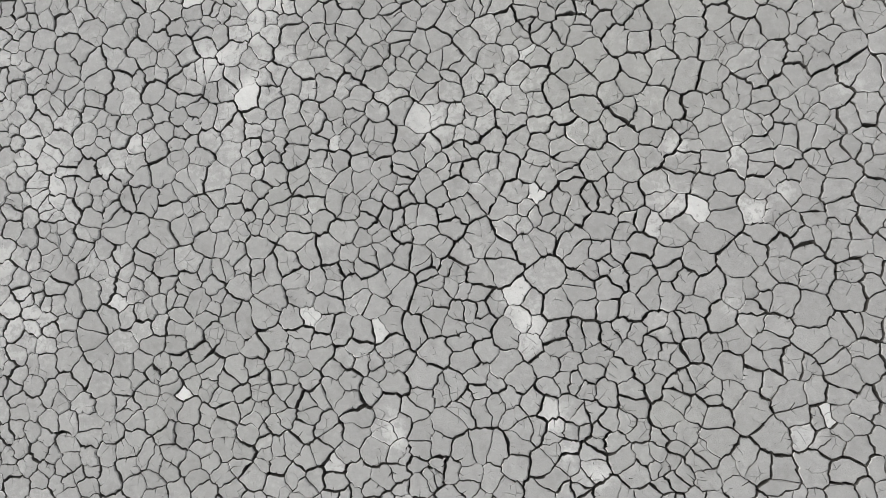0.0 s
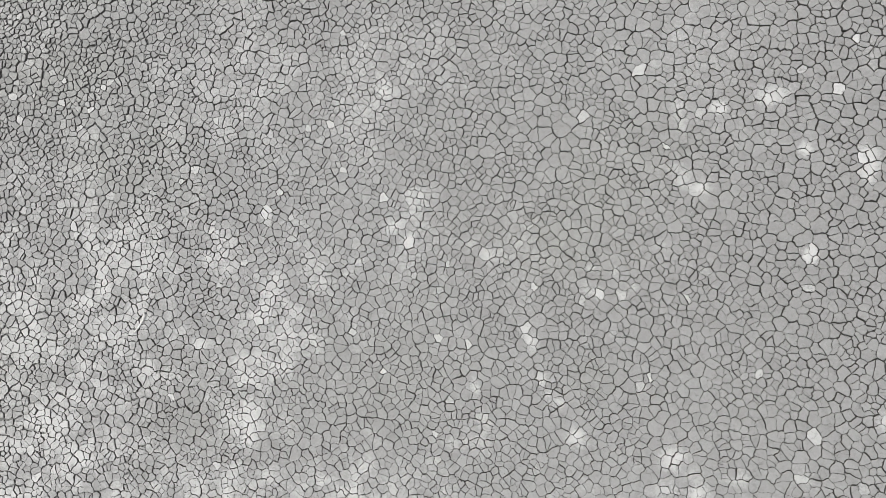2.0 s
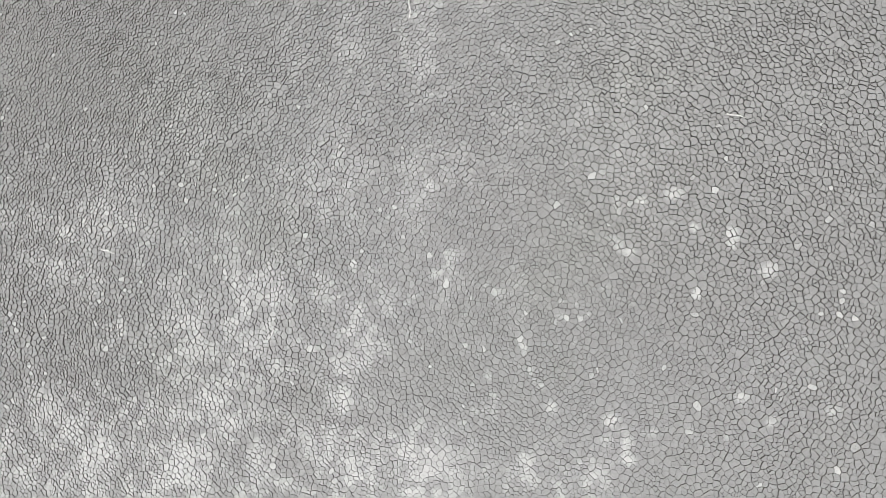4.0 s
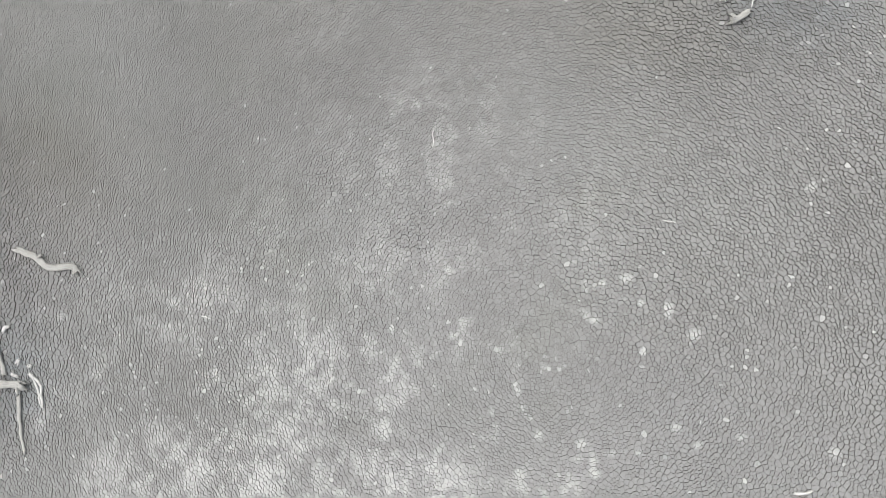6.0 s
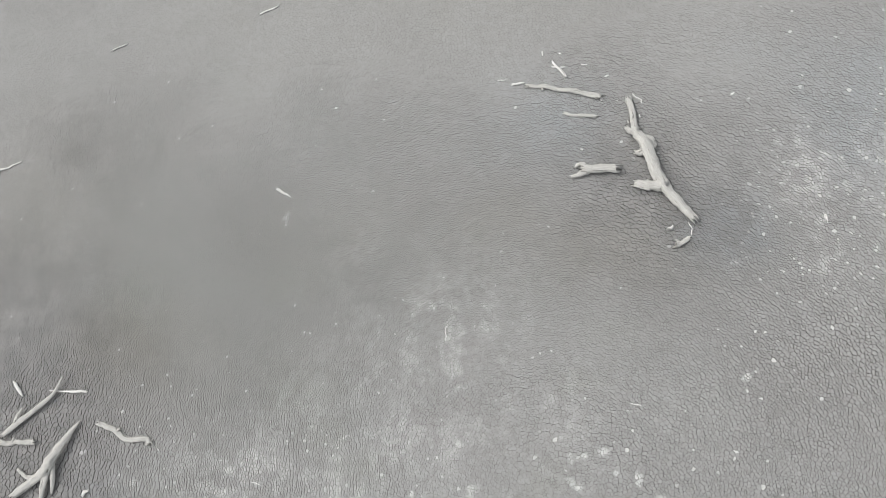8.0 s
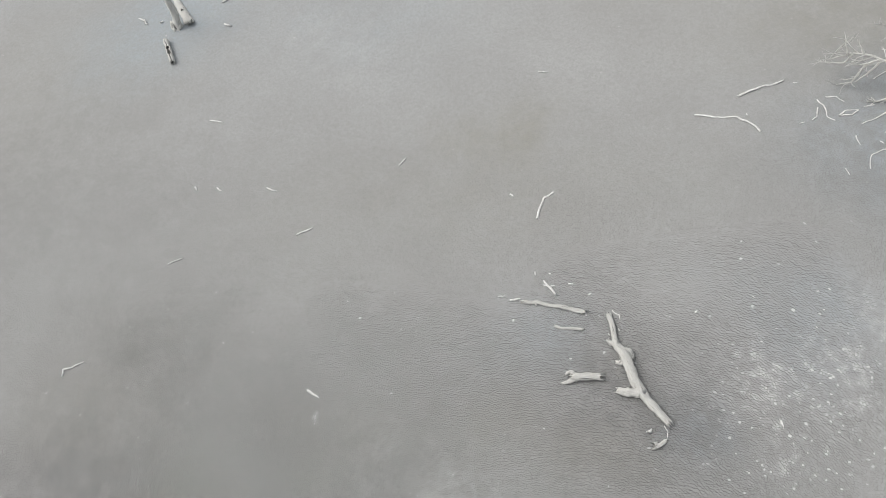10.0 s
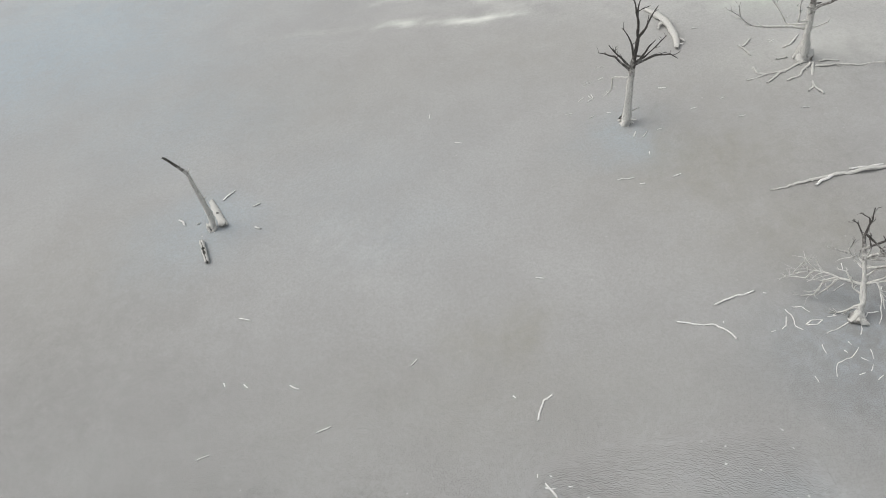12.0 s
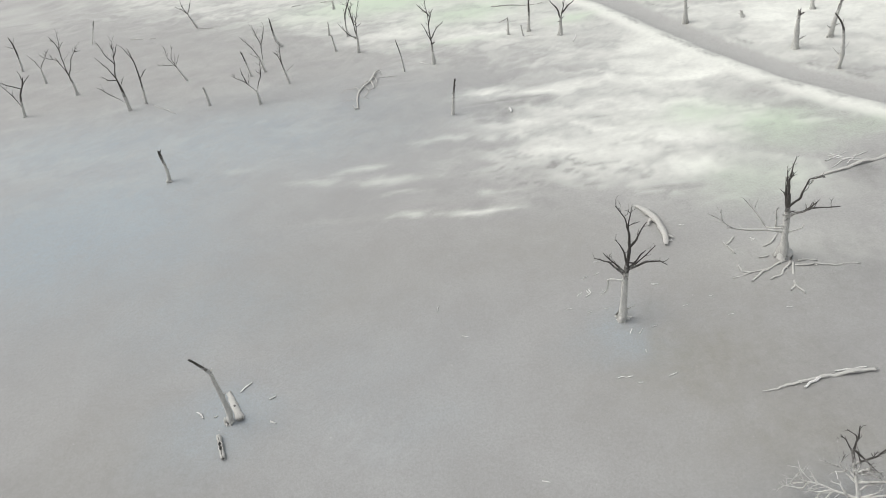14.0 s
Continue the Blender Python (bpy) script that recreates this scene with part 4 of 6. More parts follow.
dead_tree((10.27, 13.13), -38, 0.115, 0.042, [(0.00, 0.00), (-0.03, 0.34), (-0.07, 0.65), (-0.26, 1.25), (-0.53, 1.91), (-0.67, 2.24)],
          [[(-0.64, 2.16), (-0.94, 2.50), (-1.09, 2.52)],
           [(-0.65, 2.22), (-0.65, 2.73), (-0.70, 3.04)],
           [(-0.66, 2.61), (-0.72, 2.74), (-0.97, 2.83)],
           [(-0.42, 1.72), (-0.14, 2.08), (-0.57, 2.37)],
           [(-0.42, 1.72), (0.06, 1.84), (0.31, 1.77)],
           [(-0.36, 1.50), (-0.66, 1.58), (-0.88, 1.82), (-0.83, 2.11)],
           [(-0.77, 1.71), (-1.15, 1.69), (-1.33, 1.66)],
           [(-0.18, 1.03), (-0.78, 0.97), (-1.13, 0.98), (-1.53, 0.88), (-1.95, 0.62), (-1.81, 1.04)],
           [(-1.48, 0.88), (-1.61, 0.62), (-2.12, 0.46)],
           [(-0.78, 0.96), (-1.12, 0.71), (-1.24, 0.24), (-1.54, 0.03)],
           [(-0.42, 1.72), (0.17, 2.10)],
           [(-0.39, 1.83), (-0.10, 2.03), (0.19, 1.88)],
           [(-0.65, 2.31), (-0.20, 2.11), (0.07, 2.00)],
           [(-0.17, 1.08), (0.14, 1.37), (0.28, 1.57)],
           [(-0.14, 0.77), (-0.41, 0.88), (-0.54, 1.15)],
           [(-0.14, 0.48), (-0.45, 0.08), (-0.67, -0.20)],
           [(-0.17, 1.08), (0.06, 1.23), (0.34, 0.92), (0.49, 0.66)],
           [(-0.87, 0.95), (-1.22, 0.73), (-1.38, 0.69)],
           [(-1.27, 0.98), (-1.57, 1.19)],
           [(-1.67, 0.90), (-1.83, 1.16)],
           [(-0.38, 1.71), (-0.40, 2.02), (-0.55, 2.36)],
           [(-0.78, 0.81), (-0.97, 0.64), (-1.14, 0.35)],
           [(-0.22, 1.22), (-0.11, 1.51), (0.24, 1.75)],
           [(-0.46, 1.08), (-0.73, 1.25), (-0.96, 1.21)],
           [(-0.39, 1.55), (-0.63, 1.73), (-1.01, 1.45)],
           [(-0.17, 1.08), (0.50, 1.47), (0.72, 1.88)],
           [(-0.30, 1.43), (0.45, 1.92), (0.63, 2.45)],
           [(0.50, 1.47), (0.79, 1.36), (1.06, 1.49)],
           [(0.45, 1.92), (0.52, 2.25), (0.36, 2.49)],
           [(-0.51, 1.97), (-0.10, 2.37), (0.22, 2.88)]],
          "many-limbed dead tree, pale below and charcoal above", 0.42, 5.0, 2.5)
dead_tree((-10.37, 19.74), 31, 0.13, 0.05, [(0.00, 0.00), (0.14, 0.63), (0.14, 1.38), (0.12, 2.29), (0.13, 2.74), (-0.05, 3.15), (-0.33, 3.70)],
          [[(0.14, 2.42), (0.09, 2.77), (0.00, 3.11)]],
          "leaning broken dead trunk with dark scorched top", foot=1.4, mark=3.0)
dead_tree((-20.04, 41.11), 28, 0.14, 0.05, [(0.00, 0.00), (0.14, 0.67), (0.12, 1.31), (0.08, 2.27)],
          [[(0.14, 1.38), (0.15, 1.88), (0.28, 2.32)]],
          "short forked dead trunk standing in grey mud")
dead_tree((-38.29, 56.72), 35, 0.12, 0.045, [(0.00, 0.00), (0.41, 1.74), (0.86, 2.45), (1.25, 3.19)],
          [[(1.05, 2.82), (1.17, 3.52), (1.08, 3.72)],
           [(0.89, 2.44), (1.28, 2.92), (1.78, 3.26)],
           [(0.03, 0.81), (-0.11, 2.10), (-0.53, 3.16)],
           [(0.33, 2.56), (-0.09, 2.97), (-0.46, 3.30)]],
          "bleached grey dead tree with dark bare upper limbs on dry mud")
dead_tree((-35.24, 60.53), 32, 0.13, 0.045, [(0.00, 0.00), (0.05, 1.10), (0.03, 2.02)],
          [[(0.03, 2.02), (0.10, 3.60), (0.53, 5.37)],
           [(0.18, 3.93), (0.12, 4.81), (-0.13, 5.31)],
           [(0.27, 4.25), (0.75, 4.71)],
           [(0.02, 1.99), (-0.36, 3.36), (-1.37, 3.92)],
           [(0.09, 1.91), (0.76, 3.22), (1.51, 4.08)],
           [(1.26, 3.68), (1.76, 3.70)]],
          "bleached grey dead tree with dark bare upper limbs on dry mud")
dead_tree((-45.48, 69.98), 34, 0.12, 0.035, [(0.00, 0.00), (0.21, 1.38), (0.30, 2.77), (0.19, 3.50)],
          [[(0.30, 2.73), (0.67, 3.35)],
           [(0.07, 2.40), (-0.42, 2.79)]],
          "bleached grey dead tree with dark bare upper limbs on dry mud")
dead_tree((-40.54, 65.13), 33, 0.09, 0.035, [(0.00, 0.00), (0.14, 1.42)],
          [[(0.13, 1.39), (-0.06, 2.20), (-0.43, 2.85)],
           [(0.12, 1.37), (0.81, 2.26), (1.36, 2.94)],
           [(0.11, 0.56), (0.56, 0.84)]],
          "bleached grey dead tree with dark bare upper limbs on dry mud")
dead_tree((-28.05, 54.89), 29, 0.14, 0.045, [(0.00, 0.00), (0.02, 1.71), (-0.04, 2.90)],
          [[(-0.04, 2.82), (-0.35, 3.81), (-0.82, 4.67)],
           [(-0.04, 2.86), (0.41, 4.38), (0.73, 5.55)],
           [(0.42, 4.38), (1.01, 5.23)],
           [(-0.06, 2.66), (-0.57, 2.90), (-0.99, 3.36)],
           [(-0.05, 0.68), (-0.81, 1.56), (-1.58, 2.48)],
           [(0.03, 2.04), (0.58, 2.83)],
           [(0.28, 3.94), (-0.07, 4.68), (-0.30, 5.82)]],
          "bleached grey dead tree with dark bare upper limbs on dry mud")
dead_tree((-27.04, 55.93), 27, 0.1, 0.04, [(0.00, 0.00), (0.27, 2.15), (0.35, 3.54)],
          [[(0.33, 3.51), (0.16, 4.25), (-0.13, 4.98)],
           [(0.34, 3.46), (0.30, 4.13), (0.23, 4.74)],
           [(0.27, 2.07), (1.04, 2.84)]],
          "bleached grey dead tree with dark bare upper limbs on dry mud")
dead_tree((-24.83, 60.28), 24, 0.08, 0.03, [(0.00, 0.00), (-0.49, 1.49)],
          [[(-0.49, 1.49), (-0.90, 2.34), (-0.90, 3.34)],
           [(-0.49, 1.45), (-0.64, 2.24), (-0.21, 3.15)],
           [(-0.47, 1.40), (0.04, 2.36)],
           [(-0.78, 1.39), (-1.86, 1.88)],
           [(-0.57, 1.51), (-0.22, 2.56)]],
          "small pale grey dead tree with many upright twigs")
dead_tree((-20.84, 53.54), 23, 0.11, 0.04, [(0.00, 0.00), (0.04, 0.82), (-0.01, 1.58)],
          [[(0.05, 0.74), (0.10, 1.22)]],
          "short bare dead pole in dry mud")
dead_tree((-28.79, 76.61), 22, 0.12, 0.045, [(0.00, 0.00), (-0.51, 1.70)],
          [[(-0.51, 1.66), (-0.93, 2.26), (-1.54, 2.67)],
           [(-0.54, 1.79), (-0.79, 2.39), (-0.80, 3.21)],
           [(-0.47, 1.65), (0.24, 2.96)]],
          "bleached grey dead tree with dark bare upper limbs on dry mud")
dead_tree((-40.69, 76.24), 29, 0.05, 0.02, [(0.00, 0.00), (1.10, 2.37)],
          [[(0.80, 1.71), (0.88, 2.15)]],
          "thin bare dead sapling")
dead_tree((-16.40, 52.48), 19, 0.11, 0.04, [(0.00, 0.00), (0.01, 1.06)],
          [[(0.01, 1.02), (-0.56, 1.93), (-1.51, 2.73)],
           [(-0.52, 1.84), (-0.61, 2.49), (-0.66, 3.16)],
           [(0.05, 1.08), (0.66, 2.16), (0.92, 3.33)],
           [(-0.38, 1.64), (-0.19, 2.54)]],
          "bleached grey dead tree with dark bare upper limbs on dry mud")
dead_tree((-18.62, 58.96), 19, 0.09, 0.03, [(0.00, 0.00), (-0.10, 1.34), (-0.26, 2.32)],
          [[(-0.08, 1.12), (-0.20, 1.54)]],
          "broken charcoal-grey dead trunk")
dead_tree((-17.53, 59.69), 18, 0.1, 0.04, [(0.00, 0.00), (-0.20, 1.45)],
          [[(-0.19, 1.42), (-0.65, 2.45), (-1.17, 3.22)],
           [(-0.05, 0.54), (0.28, 2.33), (-0.01, 4.02)],
           [(0.26, 2.28), (0.95, 3.71)],
           [(-0.20, 1.28), (-0.85, 1.82)]],
          "bleached grey dead tree with dark bare upper limbs on dry mud")
dead_tree((-14.70, 56.05), 16, 0.1, 0.04, [(0.00, 0.00), (-0.17, 1.71)],
          [[(-0.17, 1.68), (-0.32, 2.48), (-0.62, 2.88)],
           [(-0.17, 1.71), (-0.07, 2.66), (0.08, 3.35)],
           [(0.09, 0.86), (0.66, 1.43)]],
          "bleached grey dead tree with dark bare upper limbs on dry mud")
dead_tree((-17.32, 66.06), 16, 0.12, 0.03, [(0.00, 0.00), (-0.41, 0.85), (-0.44, 2.77)],
          [[(-0.35, 0.55), (0.00, 0.34)]],
          "tall bare leaning dead pole")
dead_tree((-9.39, 61.31), 10, 0.13, 0.05, [(0.00, 0.00), (0.17, 1.36)],
          [[(0.17, 1.33), (-0.01, 3.26), (-0.13, 4.59)],
           [(0.17, 1.45), (0.24, 2.71), (0.91, 4.39)],
           [(0.07, 1.12), (-0.53, 1.67), (-1.23, 2.74)],
           [(0.35, 2.18), (0.71, 2.48)],
           [(0.08, 2.49), (-0.02, 3.59), (0.24, 4.36)]],
          "bleached grey dead tree with dark bare upper limbs on dry mud")
dead_tree((-10.94, 66.12), 10, 0.1, 0.04, [(0.00, 0.00), (0.17, 1.98), (0.82, 3.27)],
          [[(0.17, 1.80), (0.15, 2.69)]],
          "bleached grey dead tree with dark bare upper limbs on dry mud")
dead_tree((-2.61, 55.89), 4, 0.13, 0.05, [(0.00, 0.00), (0.06, 1.92)],
          [[(0.06, 1.92), (0.06, 3.62), (0.02, 5.12)],
           [(0.04, 4.08), (-0.31, 4.51), (-0.65, 4.94)],
           [(0.05, 2.00), (-0.22, 2.67), (-0.50, 3.33)],
           [(0.16, 2.06), (0.50, 2.78), (1.02, 3.31)],
           [(0.11, 3.16), (0.48, 4.38)]],
          "bleached grey dead tree with dark bare upper limbs on dry mud")
dead_tree((-11.58, 62.43), 12, 0.09, 0.03, [(0.00, 0.00), (-0.08, 1.52)],
          [[(-0.07, 1.26), (-0.15, 1.54)]],
          "short grey dead pole")
dead_tree((-12.87, 67.23), 12, 0.09, 0.03, [(0.00, 0.00), (0.17, 1.33)],
          [[(0.13, 1.00), (0.12, 1.28)]],
          "short grey dead pole")
dead_tree((-4.97, 55.06), 6, 0.06, 0.02, [(0.00, 0.00), (-0.08, 1.31), (-0.30, 2.68)],
          [[(-0.25, 2.44), (-0.26, 2.75)]],
          "thin leaning dead pole")
dead_tree((-13.62, 76.14), 11, 0.12, 0.03, [(0.00, 0.00), (0.10, 0.96)],
          [[(0.05, 0.56), (0.03, 0.85)]],
          "short grey dead pole")
dead_tree((-1.20, 45.74), 3, 0.11, 0.06, [(0.00, 0.00), (0.22, 1.26), (0.41, 2.27), (0.47, 2.54)],
          [[(0.38, 2.21), (0.48, 2.49)]],
          "single dead post-like trunk with a dark tip")
dead_tree((5.51, 60.61), -4, 0.13, 0.03, [(0.00, 0.00), (0.14, 1.48), (0.20, 3.24)],
          [[(0.12, 1.40), (0.32, 1.70)],
           [(0.15, 2.29), (0.05, 2.94)]],
          "straight pale dead trunk on white sand")
dead_tree((7.92, 58.57), -7, 0.18, 0.07, [(0.00, 0.00), (0.11, 1.36)],
          [[(0.11, 1.31), (0.29, 2.05), (0.49, 2.96)],
           [(0.09, 1.28), (-0.16, 2.26), (-0.80, 2.95)],
           [(0.24, 1.82), (0.77, 2.39), (1.25, 2.73)]],
          "pale dead tree forking low over white sand")
dead_tree((3.78, 60.45), -3, 0.09, 0.05, [(0.00, 0.00), (0.05, 1.46)],
          [[(0.04, 1.38), (-0.76, 1.07)]],
          "short dead stump with a hanging limb")
dead_tree((5.00, 59.57), -4, 0.07, 0.03, [(0.00, 0.00), (-0.17, 1.01)],
          [[(-0.15, 0.85), (-0.20, 0.97)]],
          "small dark stump on sand")
dead_tree((17.82, 57.40), -17, 0.2, 0.05, [(0.00, 0.00), (-0.13, 1.78), (-0.21, 2.68)],
          [[(-0.12, 1.63), (-0.10, 2.23)]],
          "stout pale dead trunk beside the channel")
dead_tree((22.08, 56.79), -21, 0.13, 0.05, [(0.00, 0.00), (-0.15, 0.51)],
          [[(-0.11, 0.40), (-0.16, 0.51)]],
          "low broken grey stump")
dead_tree((23.06, 49.22), -25, 0.22, 0.09, [(0.00, 0.00), (-0.06, 1.75), (-0.04, 2.68)],
          [[(-0.05, 2.42), (0.01, 2.84)],
           [(-0.07, 2.55), (-0.15, 2.75)],
           [(-0.03, 1.15), (-0.24, 1.35)]],
          "stout broken dead trunk with a dark jagged top")
dead_tree((25.94, 50.39), -27, 0.2, 0.06, [(0.00, 0.00), (0.14, 1.39), (0.34, 2.72)],
          [[(0.17, 1.45), (0.05, 1.79)]],
          "leaning stout dead trunk with a dark top")
dead_tree((27.30, 56.48), -26, 0.17, 0.05, [(0.00, 0.00), (-0.14, 1.12)],
          [[(-0.09, 0.68), (-0.21, 0.97)]],
          "pale dead trunk on sand")
dead_tree((24.06, 44.99), -28, 0.14, 0.03, [(0.00, 0.00), (0.10, 1.07), (-0.12, 2.70), (-0.70, 3.61)],
          [[(-0.19, 2.94), (-0.17, 3.31)],
           [(0.08, 0.68), (-0.52, 1.50)],
           [(0.11, 0.88), (0.36, 1.78)],
           [(0.10, 1.07), (-0.19, 1.64)],
           [(0.09, 1.33), (0.18, 1.90)]],
          "dead tree with a crooked dark top and pale side twigs")

stick([(0.25, 8.45), (0.37, 8.46), (0.50, 8.47)], 0.025, 0.022, "short bleached stick on cracked mud")
log([(0.54, 8.39), (1.03, 8.30), (1.58, 8.13), (1.93, 8.01)], 0.04, 0.061, "long bleached driftwood branch on cracked mud")
log([(1.23, 7.72), (1.39, 7.65), (1.84, 7.58)], 0.036, 0.036, "bleached driftwood branch with a stub end")
stick([(1.08, 8.90), (1.21, 8.71), (1.32, 8.52)], 0.025, 0.032, "small bleached stick on cracked mud")
stick([(1.07, 8.79), (1.19, 8.75), (1.32, 8.76)], 0.022, 0.014, "small bleached stick on cracked mud")
stick([(-0.01, 8.58), (0.14, 8.58)], 0.016, 0.013, "small bleached wood chip")
stick([(0.89, 9.17), (0.89, 9.08)], 0.016, 0.013, "small bleached wood chip")
stick([(1.20, 9.10), (1.26, 9.09)], 0.016, 0.013, "small bleached wood chip")
stick([(1.64, 8.79), (1.74, 8.78)], 0.016, 0.013, "small bleached wood chip")
stick([(2.06, 8.46), (2.13, 8.49)], 0.016, 0.013, "small bleached wood chip")
stick([(1.48, 6.91), (1.53, 6.91)], 0.016, 0.013, "small bleached wood chip")
stick([(4.32, 7.83), (4.38, 7.87)], 0.016, 0.013, "small bleached wood chip")
stick([(2.55, 8.02), (2.60, 7.94), (2.69, 7.88), (2.68, 7.80)], 0.016, 0.013, "small bleached wood chip")
stick([(2.62, 7.55), (2.63, 7.50)], 0.016, 0.013, "small bleached wood chip")
stick([(2.40, 7.45), (2.40, 7.40)], 0.016, 0.013, "small bleached wood chip")
stick([(2.89, 5.19), (2.97, 5.25)], 0.036, 0.029, "small bleached wood chip")
log([(2.96, 4.91), (3.07, 4.92), (3.23, 5.02)], 0.072, 0.036, "stubby bleached driftwood chunk")
stick([(3.24, 5.32), (3.29, 5.20), (3.26, 5.07)], 0.009, 0.007, "thin grey twig on mud")

# ---------- driftwood heap ----------
stick([(-9.26, 2.85), (-9.16, 2.72), (-9.06, 2.60)], 0.036, 0.032, "short pale driftwood piece")
stick([(-8.52, 2.68), (-8.13, 2.66), (-7.75, 2.62)], 0.014, 0.032, "narrow pale splintered stick")
log([(-9.75, 1.93), (-9.49, 1.85), (-9.23, 1.75), (-8.91, 1.76), (-8.62, 1.77)], 0.043, 0.05, "bleached driftwood branch in a heap")
log([(-7.43, 2.06), (-7.14, 1.97), (-6.88, 1.79), (-6.45, 1.77), (-6.38, 1.69)], 0.043, 0.05, "wavy bleached driftwood branch on cracked mud")
log([(-7.70, 0.74), (-7.59, 0.61), (-7.51, 0.42), (-7.41, 0.20)], 0.036, 0.04, "straight pale driftwood stick")
log([(-8.04, 0.24), (-7.85, 0.18), (-7.67, 0.12), (-7.33, 0.08), (-7.09, 0.06)], 0.036, 0.061, "curved bleached driftwood limb with a knot hole")
log([(-7.03, 0.23), (-6.90, 0.14), (-6.82, 0.04), (-6.78, -0.24)], 0.025, 0.022, "forked splintered pale stick")
stick([(-6.99, 0.21), (-6.92, 0.10), (-6.85, -0.08), (-6.80, -0.23)], 0.018, 0.014, "thin splintered pale stick")
log([(-7.16, -0.09), (-7.13, -0.37), (-7.08, -0.62), (-6.99, -0.87)], 0.036, 0.025, "split pale driftwood stick")
stick([(-8.19, 0.32), (-8.14, 0.29)], 0.032, 0.025, "small pale wood fragment")
stick([(-7.91, 0.27), (-7.85, 0.35)], 0.032, 0.025, "small pale wood fragment")
stick([(-7.98, 0.14), (-7.86, 0.10)], 0.032, 0.025, "small pale wood fragment")
stick([(-7.75, 0.04), (-7.66, -0.02)], 0.032, 0.025, "small pale wood fragment")
stick([(-7.52, 0.83), (-7.48, 0.90), (-7.41, 0.92)], 0.032, 0.025, "small pale wood fragment")
stick([(-7.32, 0.25), (-7.19, 0.19)], 0.032, 0.025, "small pale wood fragment")
stick([(-7.23, 0.39), (-7.20, 0.44)], 0.032, 0.025, "small pale wood fragment")
stick([(-7.05, 0.32), (-7.00, 0.36)], 0.032, 0.025, "small pale wood fragment")

# ---------- fallen wood over the flat ----------
log([(9.71, 18.75), (10.24, 18.79), (10.61, 18.93), (11.30, 19.03), (11.93, 19.14), (12.64, 19.18), (13.81, 19.24)], 0.029, 0.094, "long bleached fallen trunk lying on mud")
stick([(11.15, 18.72), (11.57, 18.97), (11.87, 19.12)], 0.036, 0.065, "broken side limb of a fallen trunk")
stick([(12.49, 19.37), (13.12, 19.37), (13.61, 19.41)], 0.029, 0.036, "bleached stick beside a fallen trunk")
driftwood("fallen_log", "thick curved grey fallen log with broken stubs", [
    ("stem", [(8.05, 31.62, .07), (8.40, 31.05, .11), (8.72, 30.15, .14), (8.85, 29.08, .12), (8.70, 28.01, .08)], [.09, .16, .20, .16, .09]),
    ("branch", [(8.60, 30.25, .12), (8.36, 29.98, .12), (8.28, 29.72, .10)], [.10, .07, .03]),
    ("branch", [(8.84, 28.80, .10), (9.06, 28.62, .10), (9.14, 28.50, .07)], [.08, .06, .03])])
stick([(8.77, 28.43), (9.06, 28.32)], 0.036, 0.029, "short grey branch stub")
log([(17.57, 32.41), (18.48, 32.70), (19.48, 33.05), (21.34, 33.54), (23.06, 34.02)], 0.072, 0.115, "large grey fallen log on pale sand")
for way in ([(18.76, 34.29), (19.43, 33.75), (20.24, 33.46)], [(18.41, 33.82), (19.00, 34.05), (19.77, 34.53)], [(18.96, 34.50), (19.35, 33.95), (20.17, 33.67)],
            [(18.43, 33.10), (19.10, 33.62), (20.10, 34.10)], [(19.30, 33.28), (19.90, 33.90), (20.76, 34.27)]):
    stick(way, 0.03, 0.02, "tangled grey fallen branch on pale sand")
log([(1.53, 11.48), (1.27, 11.32), (1.17, 11.07), (1.07, 10.72)], 0.026, 0.031, "bent bleached stick on mud")
log([(6.64, 14.10), (7.35, 14.38), (7.89, 14.50)], 0.031, 0.028, "straight bleached fallen branch")
log([(5.43, 13.60), (5.86, 13.47), (6.44, 13.39), (6.74, 13.12), (6.90, 12.85)], 0.029, 0.032, "wavy bleached fallen branch")
hollow_log([(-10.62, 19.06), (-10.38, 18.53), (-10.13, 17.94)], 0.094, 0.086, "hollow split bleached log")
hollow_log([(-10.83, 21.36), (-10.44, 20.71), (-10.16, 20.18), (-9.93, 19.83)], 0.13, 0.19, "split curved slab of pale dead trunk", 1.2)
stick([(-11.90, 20.44), (-11.71, 20.32), (-11.54, 20.09)], 0.04, 0.032, "bleached wood fragment beside a broken trunk")
stick([(-10.29, 21.35), (-10.13, 21.61), (-9.95, 21.84)], 0.04, 0.032, "bleached wood fragment beside a broken trunk")
stick([(-8.65, 19.57), (-8.43, 19.46)], 0.04, 0.032, "bleached wood fragment beside a broken trunk")
stick([(-8.96, 20.78), (-8.73, 20.89)], 0.04, 0.032, "bleached wood fragment beside a broken trunk")
stick([(-11.06, 20.07), (-10.97, 20.15)], 0.04, 0.032, "bleached wood fragment beside a broken trunk")
log([(13.32, 25.93), (12.45, 25.52), (11.64, 25.40), (10.82, 25.14)], 0.036, 0.026, "long pale fallen limb lying at a tree foot")
log([(11.64, 25.40), (11.31, 25.55), (11.29, 26.00)], 0.036, 0.026, "long pale fallen limb lying at a tree foot")
log([(12.45, 25.52), (12.05, 25.32), (11.50, 24.82)], 0.036, 0.026, "long pale fallen limb lying at a tree foot")
log([(13.50, 25.84), (12.83, 25.07), (12.25, 24.81)], 0.036, 0.026, "long pale fallen limb lying at a tree foot")
log([(13.57, 25.82), (13.08, 24.29), (13.22, 23.69)], 0.036, 0.026, "long pale fallen limb lying at a tree foot")
log([(13.08, 24.29), (12.78, 23.98)], 0.036, 0.026, "long pale fallen limb lying at a tree foot")
